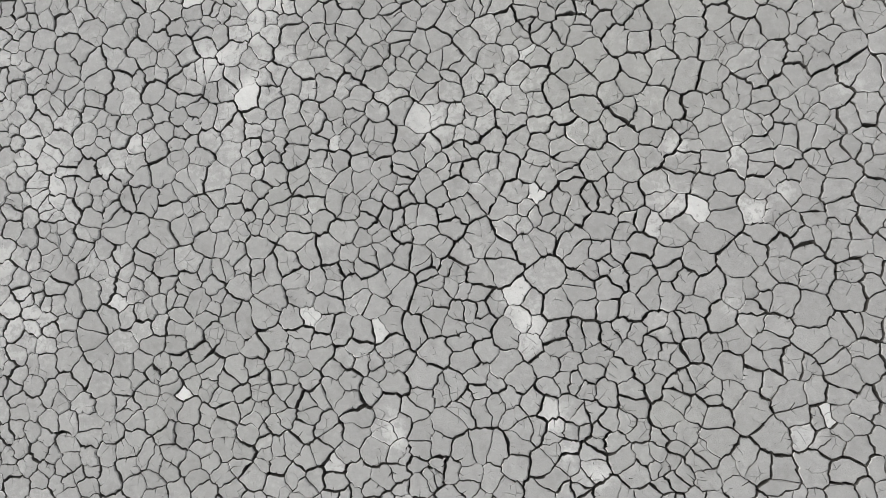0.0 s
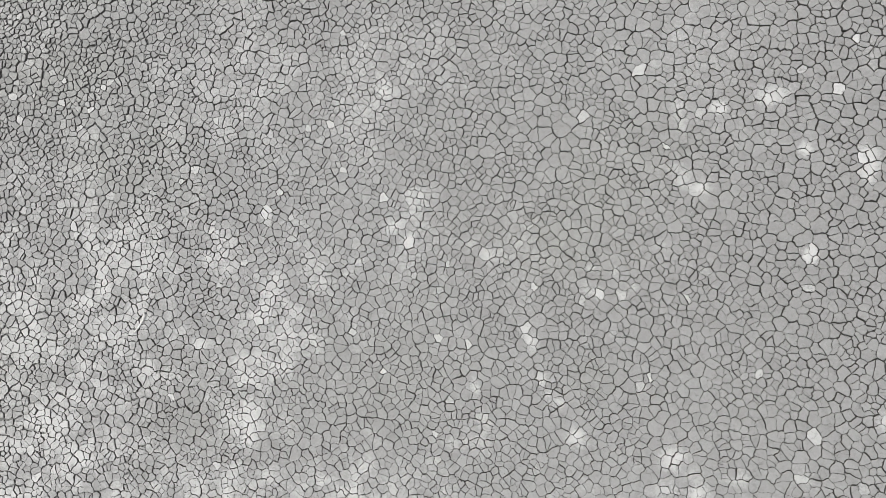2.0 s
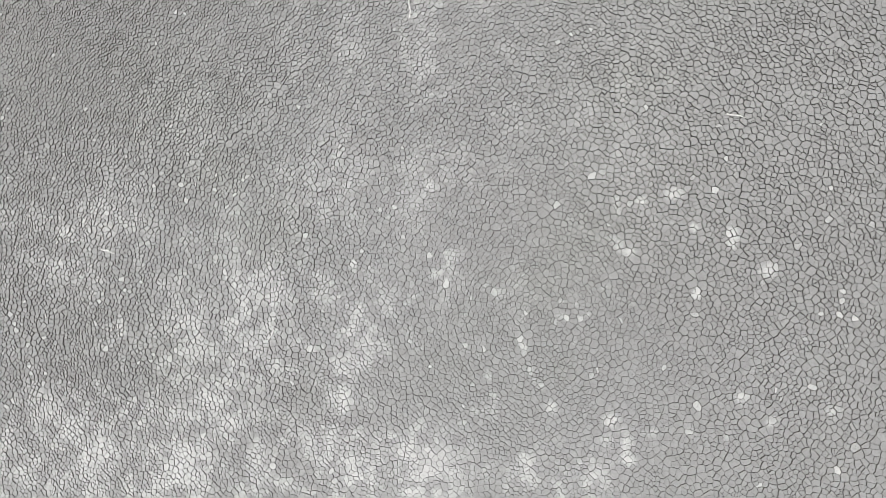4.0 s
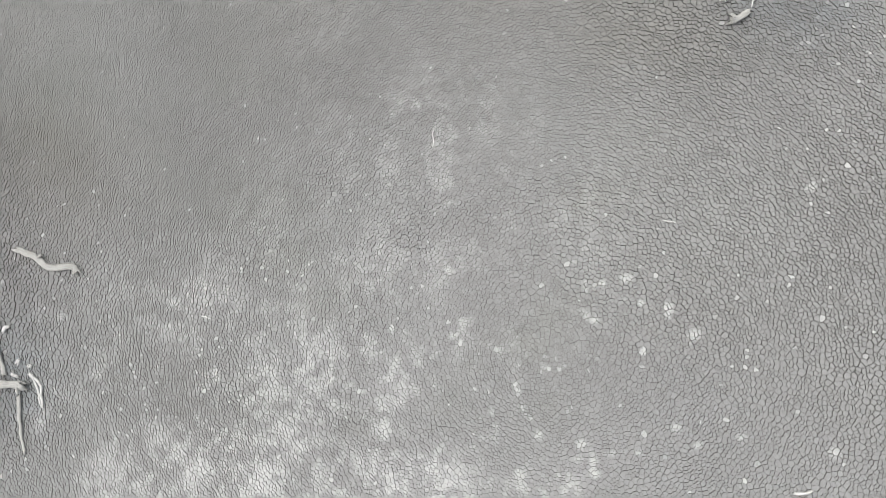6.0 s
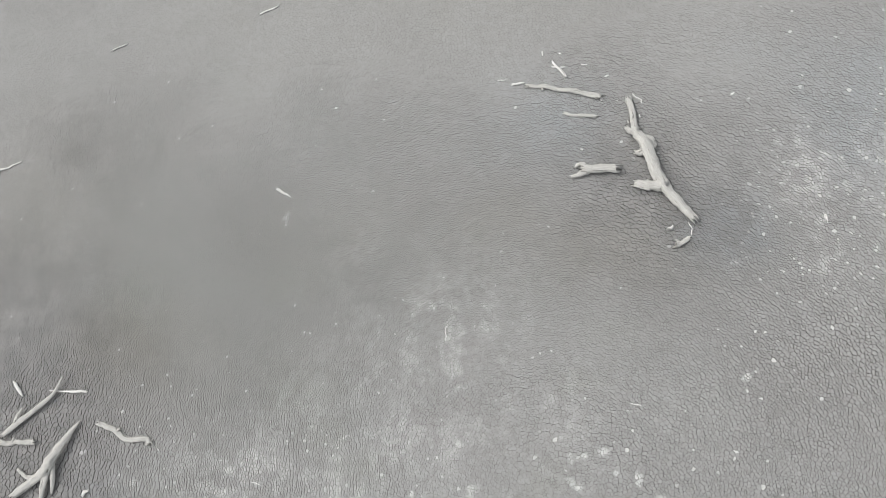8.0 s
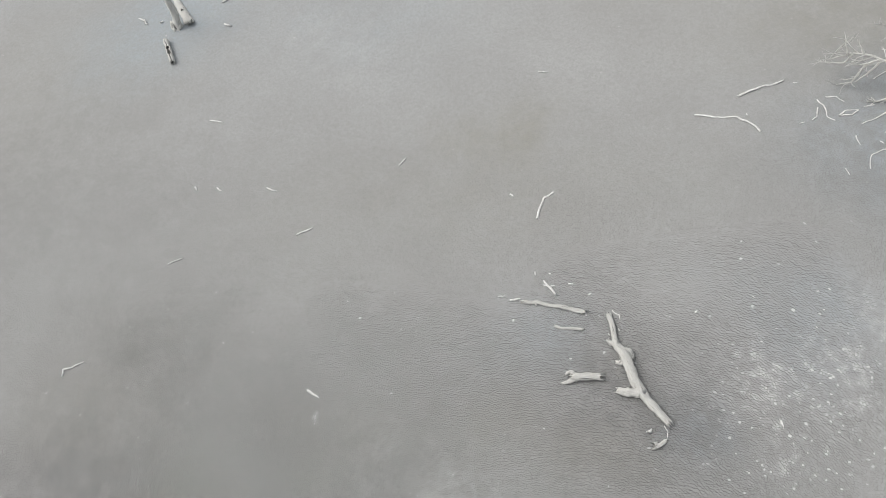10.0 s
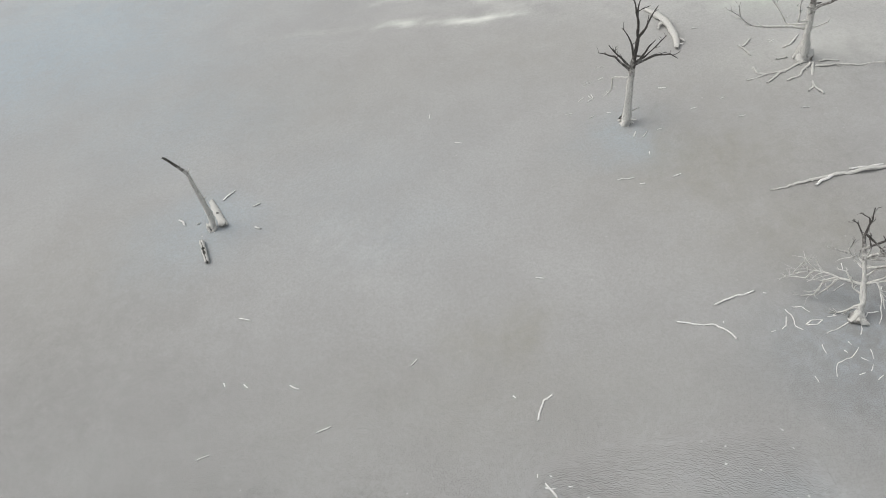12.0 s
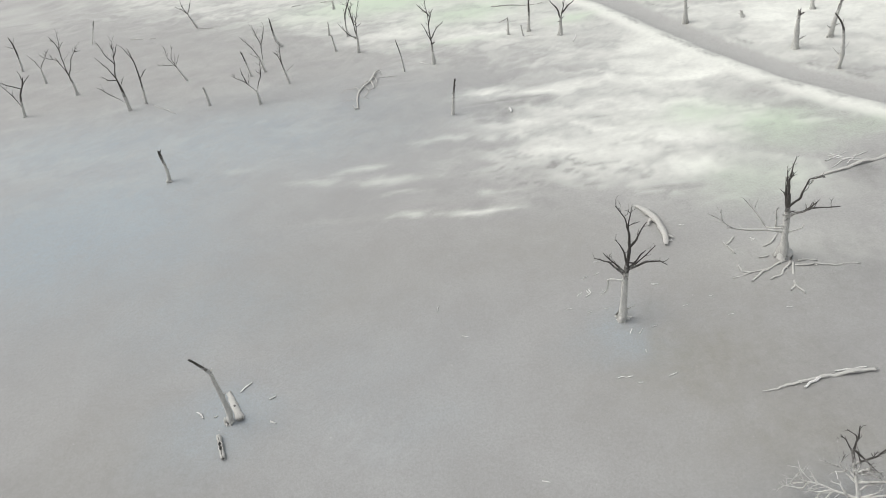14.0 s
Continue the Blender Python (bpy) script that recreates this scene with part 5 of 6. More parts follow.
log([(13.61, 25.55), (14.79, 25.39), (16.11, 25.24)], 0.036, 0.026, "long pale fallen limb lying at a tree foot")
log([(13.78, 25.84), (14.22, 25.85), (14.55, 25.73)], 0.036, 0.026, "long pale fallen limb lying at a tree foot")
log([(11.21, 27.70), (11.36, 27.24), (11.44, 26.85)], 0.036, 0.026, "long pale fallen limb lying at a tree foot")
log([(11.34, 27.56), (11.79, 28.11)], 0.036, 0.026, "long pale fallen limb lying at a tree foot")
log([(12.82, 27.15), (13.15, 27.29), (13.70, 27.92)], 0.036, 0.026, "long pale fallen limb lying at a tree foot")
log([(12.30, 26.34), (12.74, 26.39)], 0.036, 0.026, "long pale fallen limb lying at a tree foot")
log([(10.46, 13.62), (10.05, 13.41), (9.57, 13.33)], 0.022, 0.013, "pale fallen limb lying at a tree foot")
log([(10.04, 13.07), (9.77, 12.93), (9.34, 12.76)], 0.022, 0.013, "pale fallen limb lying at a tree foot")
log([(11.39, 14.20), (11.17, 13.65), (10.81, 12.93)], 0.022, 0.013, "pale fallen limb lying at a tree foot")
log([(10.96, 13.36), (10.68, 13.35), (10.44, 13.10), (10.20, 12.63)], 0.022, 0.013, "pale fallen limb lying at a tree foot")
log([(8.53, 13.71), (8.64, 13.35), (8.61, 13.12), (8.77, 12.96)], 0.022, 0.013, "pale fallen limb lying at a tree foot")
log([(8.47, 13.44), (8.36, 13.14), (8.23, 13.04)], 0.022, 0.013, "pale fallen limb lying at a tree foot")
log([(8.76, 13.77), (9.01, 13.75), (9.15, 13.56)], 0.022, 0.013, "pale fallen limb lying at a tree foot")
log([(8.91, 13.12), (9.10, 13.25), (9.40, 13.24)], 0.022, 0.013, "pale fallen limb lying at a tree foot")
log([(8.93, 13.10), (9.21, 13.10), (9.41, 13.23)], 0.022, 0.013, "pale fallen limb lying at a tree foot")
stick([(6.63, 14.11), (6.67, 14.13)], 0.014, 0.01, "small pale fallen twig")
stick([(7.91, 12.97), (8.04, 13.00)], 0.014, 0.01, "small pale fallen twig")
stick([(8.55, 11.42), (8.59, 11.23)], 0.014, 0.01, "small pale fallen twig")
stick([(9.09, 12.41), (9.10, 12.11)], 0.014, 0.01, "small pale fallen twig")
stick([(9.10, 11.35), (9.27, 11.77), (9.67, 11.91), (9.98, 12.22)], 0.014, 0.01, "small pale fallen twig")
stick([(9.92, 11.89), (10.05, 11.78)], 0.014, 0.01, "small pale fallen twig")
stick([(10.25, 12.14), (10.21, 11.81)], 0.014, 0.01, "small pale fallen twig")
stick([(10.01, 11.46), (10.13, 11.65)], 0.014, 0.01, "small pale fallen twig")
stick([(10.07, 11.17), (10.25, 11.30)], 0.014, 0.01, "small pale fallen twig")
stick([(9.67, 11.36), (9.84, 11.41)], 0.014, 0.01, "small pale fallen twig")
stick([(9.79, 12.43), (9.83, 12.33)], 0.014, 0.01, "small pale fallen twig")
stick([(9.58, 12.16), (9.64, 12.08)], 0.014, 0.01, "small pale fallen twig")
stick([(9.73, 13.35), (9.87, 13.44)], 0.014, 0.01, "small pale fallen twig")
stick([(6.73, 19.94), (7.02, 20.02)], 0.014, 0.01, "small pale fallen twig")
stick([(8.11, 14.39), (8.21, 14.37)], 0.014, 0.01, "small pale fallen twig")
stick([(6.71, 13.48), (6.72, 13.41)], 0.014, 0.01, "small pale fallen twig")
stick([(10.08, 14.23), (10.45, 14.46)], 0.014, 0.01, "small pale fallen twig")
stick([(10.67, 15.25), (10.60, 14.96)], 0.014, 0.01, "small pale fallen twig")
stick([(4.80, 20.05), (4.98, 20.11), (5.16, 20.05), (5.41, 20.10)], 0.022, 0.018, "small bleached stick on mud")
stick([(5.54, 19.74), (5.71, 19.74)], 0.022, 0.018, "small bleached stick on mud")
stick([(6.74, 19.91), (7.04, 20.06)], 0.022, 0.018, "small bleached stick on mud")
stick([(7.39, 25.31), (7.66, 25.31)], 0.022, 0.018, "small bleached stick on mud")
stick([(5.82, 22.40), (5.95, 22.71)], 0.022, 0.018, "small bleached stick on mud")
stick([(6.15, 22.35), (6.35, 22.64)], 0.022, 0.018, "small bleached stick on mud")
stick([(6.76, 22.66), (6.96, 22.73)], 0.022, 0.018, "small bleached stick on mud")
stick([(6.20, 21.42), (6.19, 21.27)], 0.022, 0.018, "small bleached stick on mud")
stick([(5.09, 24.10), (5.24, 24.07)], 0.022, 0.018, "small bleached stick on mud")
stick([(4.38, 23.91), (4.53, 23.99)], 0.022, 0.018, "small bleached stick on mud")
stick([(4.47, 24.97), (4.67, 25.18), (4.66, 25.50)], 0.022, 0.018, "small bleached stick on mud")
stick([(4.50, 26.31), (4.72, 26.38)], 0.022, 0.018, "small bleached stick on mud")
stick([(9.50, 24.16), (9.62, 24.19)], 0.022, 0.018, "small bleached stick on mud")
stick([(12.19, 22.99), (12.46, 22.99)], 0.022, 0.018, "small bleached stick on mud")
stick([(9.67, 29.55), (9.94, 29.53)], 0.022, 0.018, "small bleached stick on mud")
stick([(8.91, 28.42), (9.07, 28.43)], 0.022, 0.018, "small bleached stick on mud")
stick([(12.48, 27.88), (12.64, 27.62)], 0.022, 0.018, "small bleached stick on mud")
stick([(-8.39, 15.25), (-7.97, 15.12)], 0.022, 0.018, "small bleached stick on mud")
stick([(-2.52, 12.83), (-2.35, 13.05)], 0.022, 0.018, "small bleached stick on mud")
stick([(-1.06, 23.30), (-0.78, 23.21)], 0.022, 0.018, "small bleached stick on mud")
stick([(-2.11, 25.42), (-2.13, 25.10)], 0.022, 0.018, "small bleached stick on mud")
stick([(-5.19, 10.82), (-4.78, 11.00)], 0.022, 0.018, "small bleached stick on mud")
stick([(-6.22, 12.47), (-5.99, 12.34)], 0.022, 0.018, "small bleached stick on mud")
stick([(-7.69, 12.64), (-7.55, 12.51)], 0.022, 0.018, "small bleached stick on mud")
stick([(1.48, 15.82), (1.73, 15.74)], 0.022, 0.018, "small bleached stick on mud")
stick([(0.43, 11.53), (0.50, 11.46)], 0.022, 0.018, "small bleached stick on mud")
stick([(-8.36, 12.74), (-8.30, 12.61)], 0.022, 0.018, "small bleached stick on mud")
stick([(-10.69, 7.23), (-10.72, 7.41), (-10.49, 7.45), (-10.22, 7.58)], 0.022, 0.014, "small bleached stick on mud")
stick([(-8.61, 10.23), (-8.25, 10.38)], 0.022, 0.014, "small bleached stick on mud")
stick([(-6.15, 12.42), (-5.93, 12.34)], 0.022, 0.014, "small bleached stick on mud")
stick([(-4.44, 6.52), (-4.20, 6.36)], 0.022, 0.014, "small bleached stick on mud")
stick([(-8.35, 15.24), (-8.03, 15.16)], 0.022, 0.014, "small bleached stick on mud")
stick([(4.46, 26.24), (4.77, 26.34)], 0.017, 0.012, "small bleached stick on mud")
stick([(5.09, 26.45), (5.32, 26.58)], 0.017, 0.012, "small bleached stick on mud")
stick([(4.54, 25.39), (4.67, 25.09)], 0.017, 0.012, "small bleached stick on mud")
stick([(3.48, 24.28), (3.78, 24.35)], 0.017, 0.012, "small bleached stick on mud")
stick([(7.34, 25.36), (7.63, 25.35)], 0.017, 0.012, "small bleached stick on mud")
stick([(9.49, 24.17), (9.68, 24.21)], 0.017, 0.012, "small bleached stick on mud")
stick([(8.25, 23.71), (8.50, 23.78)], 0.017, 0.012, "small bleached stick on mud")
stick([(12.45, 27.67), (12.69, 27.85)], 0.017, 0.012, "small bleached stick on mud")
stick([(5.20, 27.40), (5.52, 27.42)], 0.017, 0.012, "small bleached stick on mud")
stick([(4.08, 25.07), (4.32, 25.35)], 0.017, 0.012, "small bleached stick on mud")
stick([(9.87, 22.92), (10.10, 22.95)], 0.017, 0.012, "small bleached stick on mud")
stick([(-4.41, 6.52), (-4.29, 6.42), (-4.15, 6.32)], 0.016, 0.013, "small bleached stick on mud")
stick([(-2.50, 0.18), (-2.52, 0.13), (-2.57, 0.06)], 0.009, 0.006, "thin white stick on cracked mud")
stick([(-4.44, 1.03), (-4.36, 1.02), (-4.28, 0.98)], 0.007, 0.006, "thin white stick on cracked mud")
stick([(-1.09, 3.60), (-1.11, 3.34)], 0.009, 0.006, "thin white stick on cracked mud")
stick([(3.29, -1.22), (3.41, -1.22), (3.51, -1.18)], 0.018, 0.014, "small white forked stick")
stick([(1.95, 2.19), (2.05, 2.17), (2.12, 2.14)], 0.01, 0.007, "thin white stick on cracked mud")
stick([(5.51, 5.32), (5.53, 5.19)], 0.022, 0.022, "small bleached wood chip")
log([(-36.07, 75.82), (-34.69, 75.36), (-32.99, 74.90)], 0.065, 0.043, "grey fallen log far on the flat")
log([(-28.74, 76.46), (-27.19, 75.77), (-25.91, 75.47)], 0.058, 0.036, "grey fallen log by a dead tree")
log([(-26.11, 55.24), (-24.77, 54.04), (-23.48, 52.88)], 0.043, 0.029, "pale fallen pole on grey mud")
log([(-38.48, 66.99), (-37.65, 67.61)], 0.043, 0.029, "grey fallen limb on mud")
log([(-15.55, 79.60), (-14.15, 78.97)], 0.058, 0.043, "grey fallen log on pale ground")
log([(-18.75, 79.35), (-17.75, 79.59)], 0.058, 0.043, "grey fallen log on pale ground")
driftwood("fallen_tree", "pale wreck of a fallen tree with bent limbs", [
    ("stem", [(-8.15, 48.75, 0.07), (-8.33, 49.99, 0.08), (-8.44, 51.06, 0.08), (-8.37, 52.14, 0.09), (-8.15, 52.88, 0.10), (-7.83, 53.47, 0.11), (-7.67, 54.00, 0.11), (-7.56, 54.69, 0.12), (-7.44, 55.55, 0.13)], [0.050, 0.055, 0.061, 0.066, 0.072, 0.077, 0.083, 0.088, 0.094]),
    ("branch", [(-7.74, 54.00, 0.08), (-7.53, 53.30, 0.22), (-7.29, 52.37, 0.10), (-7.54, 51.74, 0.19), (-7.84, 50.96, 0.04)], [0.055, 0.048, 0.041, 0.034, 0.028]),
    ("branch", [(-8.45, 52.48, 0.06), (-8.74, 52.54, 0.21), (-9.12, 52.70, 0.08), (-9.48, 52.51, 0.18), (-9.88, 52.20, 0.02)], [0.044, 0.037, 0.030, 0.023, 0.017]),
    ("branch", [(-8.63, 49.42, 0.04), (-8.53, 49.18, 0.20), (-8.34, 48.64, 0.08), (-8.30, 48.66, 0.19), (-8.07, 48.73, 0.04)], [0.028, 0.028, 0.028, 0.028, 0.028]),
    ("branch", [(-7.88, 53.85, 0.07), (-7.99, 53.55, 0.22), (-8.14, 53.32, 0.09), (-8.29, 53.18, 0.19), (-8.39, 52.96, 0.03)], [0.050, 0.042, 0.036, 0.029, 0.022]),
    ("branch", [(-8.09, 52.74, 0.06), (-7.87, 52.49, 0.21), (-7.65, 52.16, 0.09), (-7.89, 52.06, 0.19), (-8.12, 52.25, 0.04)], [0.044, 0.040, 0.036, 0.032, 0.028]),
    ("branch", [(-8.60, 50.30, 0.03), (-8.77, 50.45, 0.19), (-9.04, 50.50, 0.07), (-9.14, 50.48, 0.17), (-9.32, 50.36, 0.02)], [0.022, 0.020, 0.019, 0.018, 0.017]),
    ("branch", [(-8.47, 51.17, 0.04), (-8.19, 50.99, 0.20), (-8.11, 50.66, 0.07), (-7.76, 50.40, 0.18), (-7.45, 50.39, 0.02)], [0.033, 0.029, 0.025, 0.020, 0.017]),
    ("branch", [(-7.56, 54.76, 0.08), (-7.29, 54.07, 0.22), (-7.13, 53.49, 0.09), (-7.13, 53.07, 0.19), (-7.18, 52.62, 0.03)], [0.055, 0.047, 0.039, 0.030, 0.022]),
    ("branch", [(-8.39, 51.89, 0.04), (-8.60, 52.56, 0.20), (-8.84, 52.89, 0.07), (-8.80, 53.18, 0.17), (-8.83, 53.59, 0.02)], [0.033, 0.028, 0.023, 0.019, 0.014]),
    ("branch", [(-7.44, 55.55, 0.08), (-7.24, 55.57, 0.22), (-7.17, 55.84, 0.09), (-7.00, 55.55, 0.19), (-6.84, 55.12, 0.03)], [0.055, 0.047, 0.039, 0.030, 0.022])])
stick([(-6.99, 54.55), (-6.36, 54.53), (-5.63, 54.27)], 0.036, 0.022, "pale twig litter on mud")
stick([(-3.74, 56.54), (-2.96, 55.85)], 0.036, 0.029, "pale fallen stick on mud")
log([(2.86, 68.97), (4.10, 68.68), (5.36, 68.19)], 0.086, 0.072, "long dark fallen log on pale green flat")
log([(5.38, 67.99), (6.60, 67.82), (7.53, 67.93)], 0.058, 0.043, "grey fallen log on pale green flat")
stick([(4.99, 59.43), (6.12, 59.34)], 0.029, 0.022, "grey fallen branch on sand")
stick([(8.70, 56.56), (8.95, 57.35), (9.16, 58.03)], 0.043, 0.022, "small dark branch on pale sand")
stick([(2.71, 45.46), (2.77, 44.81)], 0.072, 0.072, "small pale stump fragment on sand")

# ---------- cracked mud plates of the near flat, one by one ----------
def plate_size(x, y):
    """How wide the plates are: small in the west, wide in the east and round the logs, patchy everywhere."""
    patchy = fbm(x * 1.3, y * 1.3, 77, 3) - 0.5
    wide = spot(x, y, [(2.5, 5.8, 1.5, 1.3, 0.022), (-8.6, 1.4, 1.6, 1.8, 0.04)])
    return 0.052 - 0.005 * smooth(-x, 2.0, 4.5) + 0.006 * smooth(x, -0.8, 1.6) - 0.008 * smooth(y - 0.25 * np.clip(x, 0, 6), 1.2, 4.0) + 0.008 * smooth(y, 5.0, 7.5) + 0.012 * patchy + wide


def mud_sites():
    """Centres of the plates: an uneven net."""
    rng = np.random.RandomState(7)
    size, pts, y, row = 0.036, [], FIELD[2] - 0.2, 0
    while y < FIELD[3] + 0.2:
        xs = np.arange(FIELD[0] - 0.2, FIELD[1] + 0.2, size) + (row % 2) * size / 2
        pts.append(np.stack([xs, np.full_like(xs, y)], 1))
        y += size * 0.866
        row += 1
    p = np.concatenate(pts)
    p += rng.uniform(-0.5, 0.5, p.shape) * 0.05
    p = p[rng.rand(len(p)) < np.clip((size / plate_size(p[:, 0], p[:, 1])) ** 2, 0.1, 1.0)]
    p = 0.5 * p + 0.5 * settle(p)
    return p, rim_of_field(p[:, 0], p[:, 1]) > -0.12


def net(p):
    """Triangles of the net of centres, all turned one way, and the point where the cracks of each three meet."""
    tri = np.array(delaunay_2d_cdt([Vector(q) for q in p.tolist()], [], [], 0, 1e-6)[2])
    a, b, c = p[tri[:, 0]], p[tri[:, 1]], p[tri[:, 2]]
    flip = ((b - a)[:, 0] * (c - a)[:, 1] - (b - a)[:, 1] * (c - a)[:, 0]) < 0
    tri[flip] = tri[flip][:, ::-1]
    a, b, c = p[tri[:, 0]], p[tri[:, 1]], p[tri[:, 2]]
    d = 2 * ((b - a)[:, 0] * (c - a)[:, 1] - (b - a)[:, 1] * (c - a)[:, 0])
    bb, cc = ((b - a) ** 2).sum(1), ((c - a) ** 2).sum(1)
    centre = a + np.stack([(c - a)[:, 1] * bb - (b - a)[:, 1] * cc, (b - a)[:, 0] * cc - (c - a)[:, 0] * bb], 1) / d[:, None]
    return tri, centre


def settle(p):
    """Each centre drawn to the middle of its plate, so that no plate is a sliver."""
    tri, centre = net(p)
    site, at = tri.ravel(), np.repeat(centre, 3, axis=0)
    near = np.hypot(*(at - p[site]).T) < 0.2
    site, at = site[near], at[near]
    total = np.maximum(np.bincount(site, minlength=len(p)), 1)
    mid = np.stack([np.bincount(site, at[:, k], len(p)) for k in (0, 1)], 1) / total[:, None]
    return np.where(total[:, None] > 2, mid, p)


def crack_blocks(p):
    """Which block, bounded by wide cracks, each plate belongs to."""
    pitch = 0.16
    gx_, gy_ = np.floor(p[:, 0] / pitch).astype(np.int64), np.floor(p[:, 1] / pitch).astype(np.int64)
    best, mine = np.full(len(p), 1e9), np.zeros(len(p), dtype=np.int64)
    for i in (-1, 0, 1):
        for j in (-1, 0, 1):
            cx_, cy_ = gx_ + i, gy_ + j
            ox, oy = (cx_ + lattice(cx_, cy_, 101)) * pitch, (cy_ + lattice(cx_, cy_, 103)) * pitch
            q = (p[:, 0] - ox) ** 2 + (p[:, 1] - oy) ** 2
            mine = np.where(q < best, cx_ * 100003 + cy_, mine)
            best = np.minimum(best, q)
    return mine


def wander(x, y):
    """Small sideways steps that make the cracks crooked; the same for the plates on both sides."""
    dx = 0.014 * (value_noise(x * 24, y * 24, 201) - 0.5) + 0.0072 * (value_noise(x * 95, y * 95, 203) - 0.5)
    dy = 0.014 * (value_noise(x * 24, y * 24, 207) - 0.5) + 0.0072 * (value_noise(x * 95, y * 95, 209) - 0.5)
    return x + dx, y + dy


def mud_cells(p, wanted):
    """For each wanted centre its plate's corners, set back by half the width of the cracks, and the kinks along its sides."""
    tri, centre = net(p)
    a, b, c = p[tri[:, 0]], p[tri[:, 1]], p[tri[:, 2]]
    heart = (a + b + c) / 3
    away = np.hypot(*(centre - heart).T)
    centre = np.where((away > 0.05)[:, None], heart + (centre - heart) * (0.05 / np.maximum(away, 1e-6))[:, None], centre)
    corner_site, corner_next = tri.ravel(), tri[:, [2, 0, 1]].ravel()
    corner_at = np.repeat(centre, 3, axis=0)
    mid = np.repeat(heart, 3, axis=0) - p[corner_site]
    order = np.lexsort((np.arctan2(mid[:, 1], mid[:, 0]), corner_site))
    corner_site, corner_next, corner_at = corner_site[order], corner_next[order], corner_at[order]
    starts = np.searchsorted(corner_site, np.arange(len(p) + 1))
    lo, hi = np.minimum(corner_site, corner_next), np.maximum(corner_site, corner_next)
    u, v, w = lattice(lo, hi, 3), lattice(lo, hi, 9), lattice(lo, hi, 17)
    block = crack_blocks(p)
    main = block[corner_site] != block[corner_next]
    local = 0.94 + 0.22 * smooth(fbm(p[:, 0] * 0.9, p[:, 1] * 0.9, 55) + 0.01 * np.clip(p[:, 0], -3, 3), 0.25, 0.75)
    local = local * (0.98 + 0.3 * smooth(np.hypot(p[:, 0], p[:, 1] - 0.3), 0.8, 3.0))
    local = local * (1 + spot(p[:, 0], p[:, 1], [(3.0, 5.5, 1.3, 1.1, 0.3), (-8.6, 1.0, 1.6, 2.0, 0.15)]))
    local = local * (1 - 0.25 * smooth(p[:, 1], 1.5, 7.0) - 0.15 * smooth(p[:, 1], 7.0, 11.0)) * (0.55 + 0.45 * smooth(rim_of_field(p[:, 0], p[:, 1]), 0.0, 2.2))
    local = local * (1 + 1.0 * smooth(np.hypot(p[:, 0], p[:, 1] - 0.3), 1.8, 5.2))
    half = np.where(main, 0.0020 + 0.0012 * u, 0.0008 + 0.0012 * u) * 0.5 * (local[corner_site] + local[corner_next])
    shut = ~main & (v < 0.18)
    first = corner_site < corner_next
    start_w, stop_w = np.where(shut & (w < 0.5), 0.0002, half), np.where(shut & (w >= 0.5), 0.0002, half)
    start_w, stop_w = np.where(first, start_w, stop_w), np.where(first, stop_w, start_w)
    kink = 0.16 * (np.stack([lattice(lo, hi, 31), lattice(lo, hi, 37)], 1) - 0.5)
    kink = np.where(first[:, None], kink, -kink[:, ::-1])
    at, w0, w1, kink = corner_at.tolist(), start_w.tolist(), stop_w.tolist(), kink.tolist()
    cells = []
    for s in np.nonzero(wanted)[0].tolist():
        ring = list(range(starts[s], starts[s + 1]))
        ring = [i for i, j in zip(ring, ring[1:] + ring[:1]) if (at[i][0] - at[j][0]) ** 2 + (at[i][1] - at[j][1]) ** 2 > 0.00002]
        m = len(ring)
        if m < 3:
            continue
        sx, sy = p[s]
        lines = []
        for i in range(m):
            (x0, y0), (x1, y1) = at[ring[i]], at[ring[(i + 1) % m]]
            dx, dy = x1 - x0, y1 - y0
            q = math.hypot(dx, dy)
            tx, ty = -dy / q, dx / q
            x0, y0, x1, y1 = x0 + tx * w0[ring[i]], y0 + ty * w0[ring[i]], x1 + tx * w1[ring[i]], y1 + ty * w1[ring[i]]
            dx, dy = x1 - x0, y1 - y0
            q = math.hypot(dx, dy)
            lines.append((-dy / q, dx / q, (-dy * x0 + dx * y0) / q))
        out = []
        for i in range(m):
            (n1, m1, c1), (n2, m2, c2) = lines[i - 1], lines[i]
            det = n1 * m2 - m1 * n2
            ox, oy = at[ring[i]]
            qx, qy = ox + (sx - ox) * 0.06, oy + (sy - oy) * 0.06
            if abs(det) > 0.15:
                rx, ry = (c1 * m2 - m1 * c2) / det, (n1 * c2 - c1 * n2) / det
                if (rx - ox) ** 2 + (ry - oy) ** 2 < 0.00025:
                    qx, qy = rx, ry
            out.append((qx, qy))
        cells.append((sx, sy, out, [kink[i] for i in ring]))
    return cells


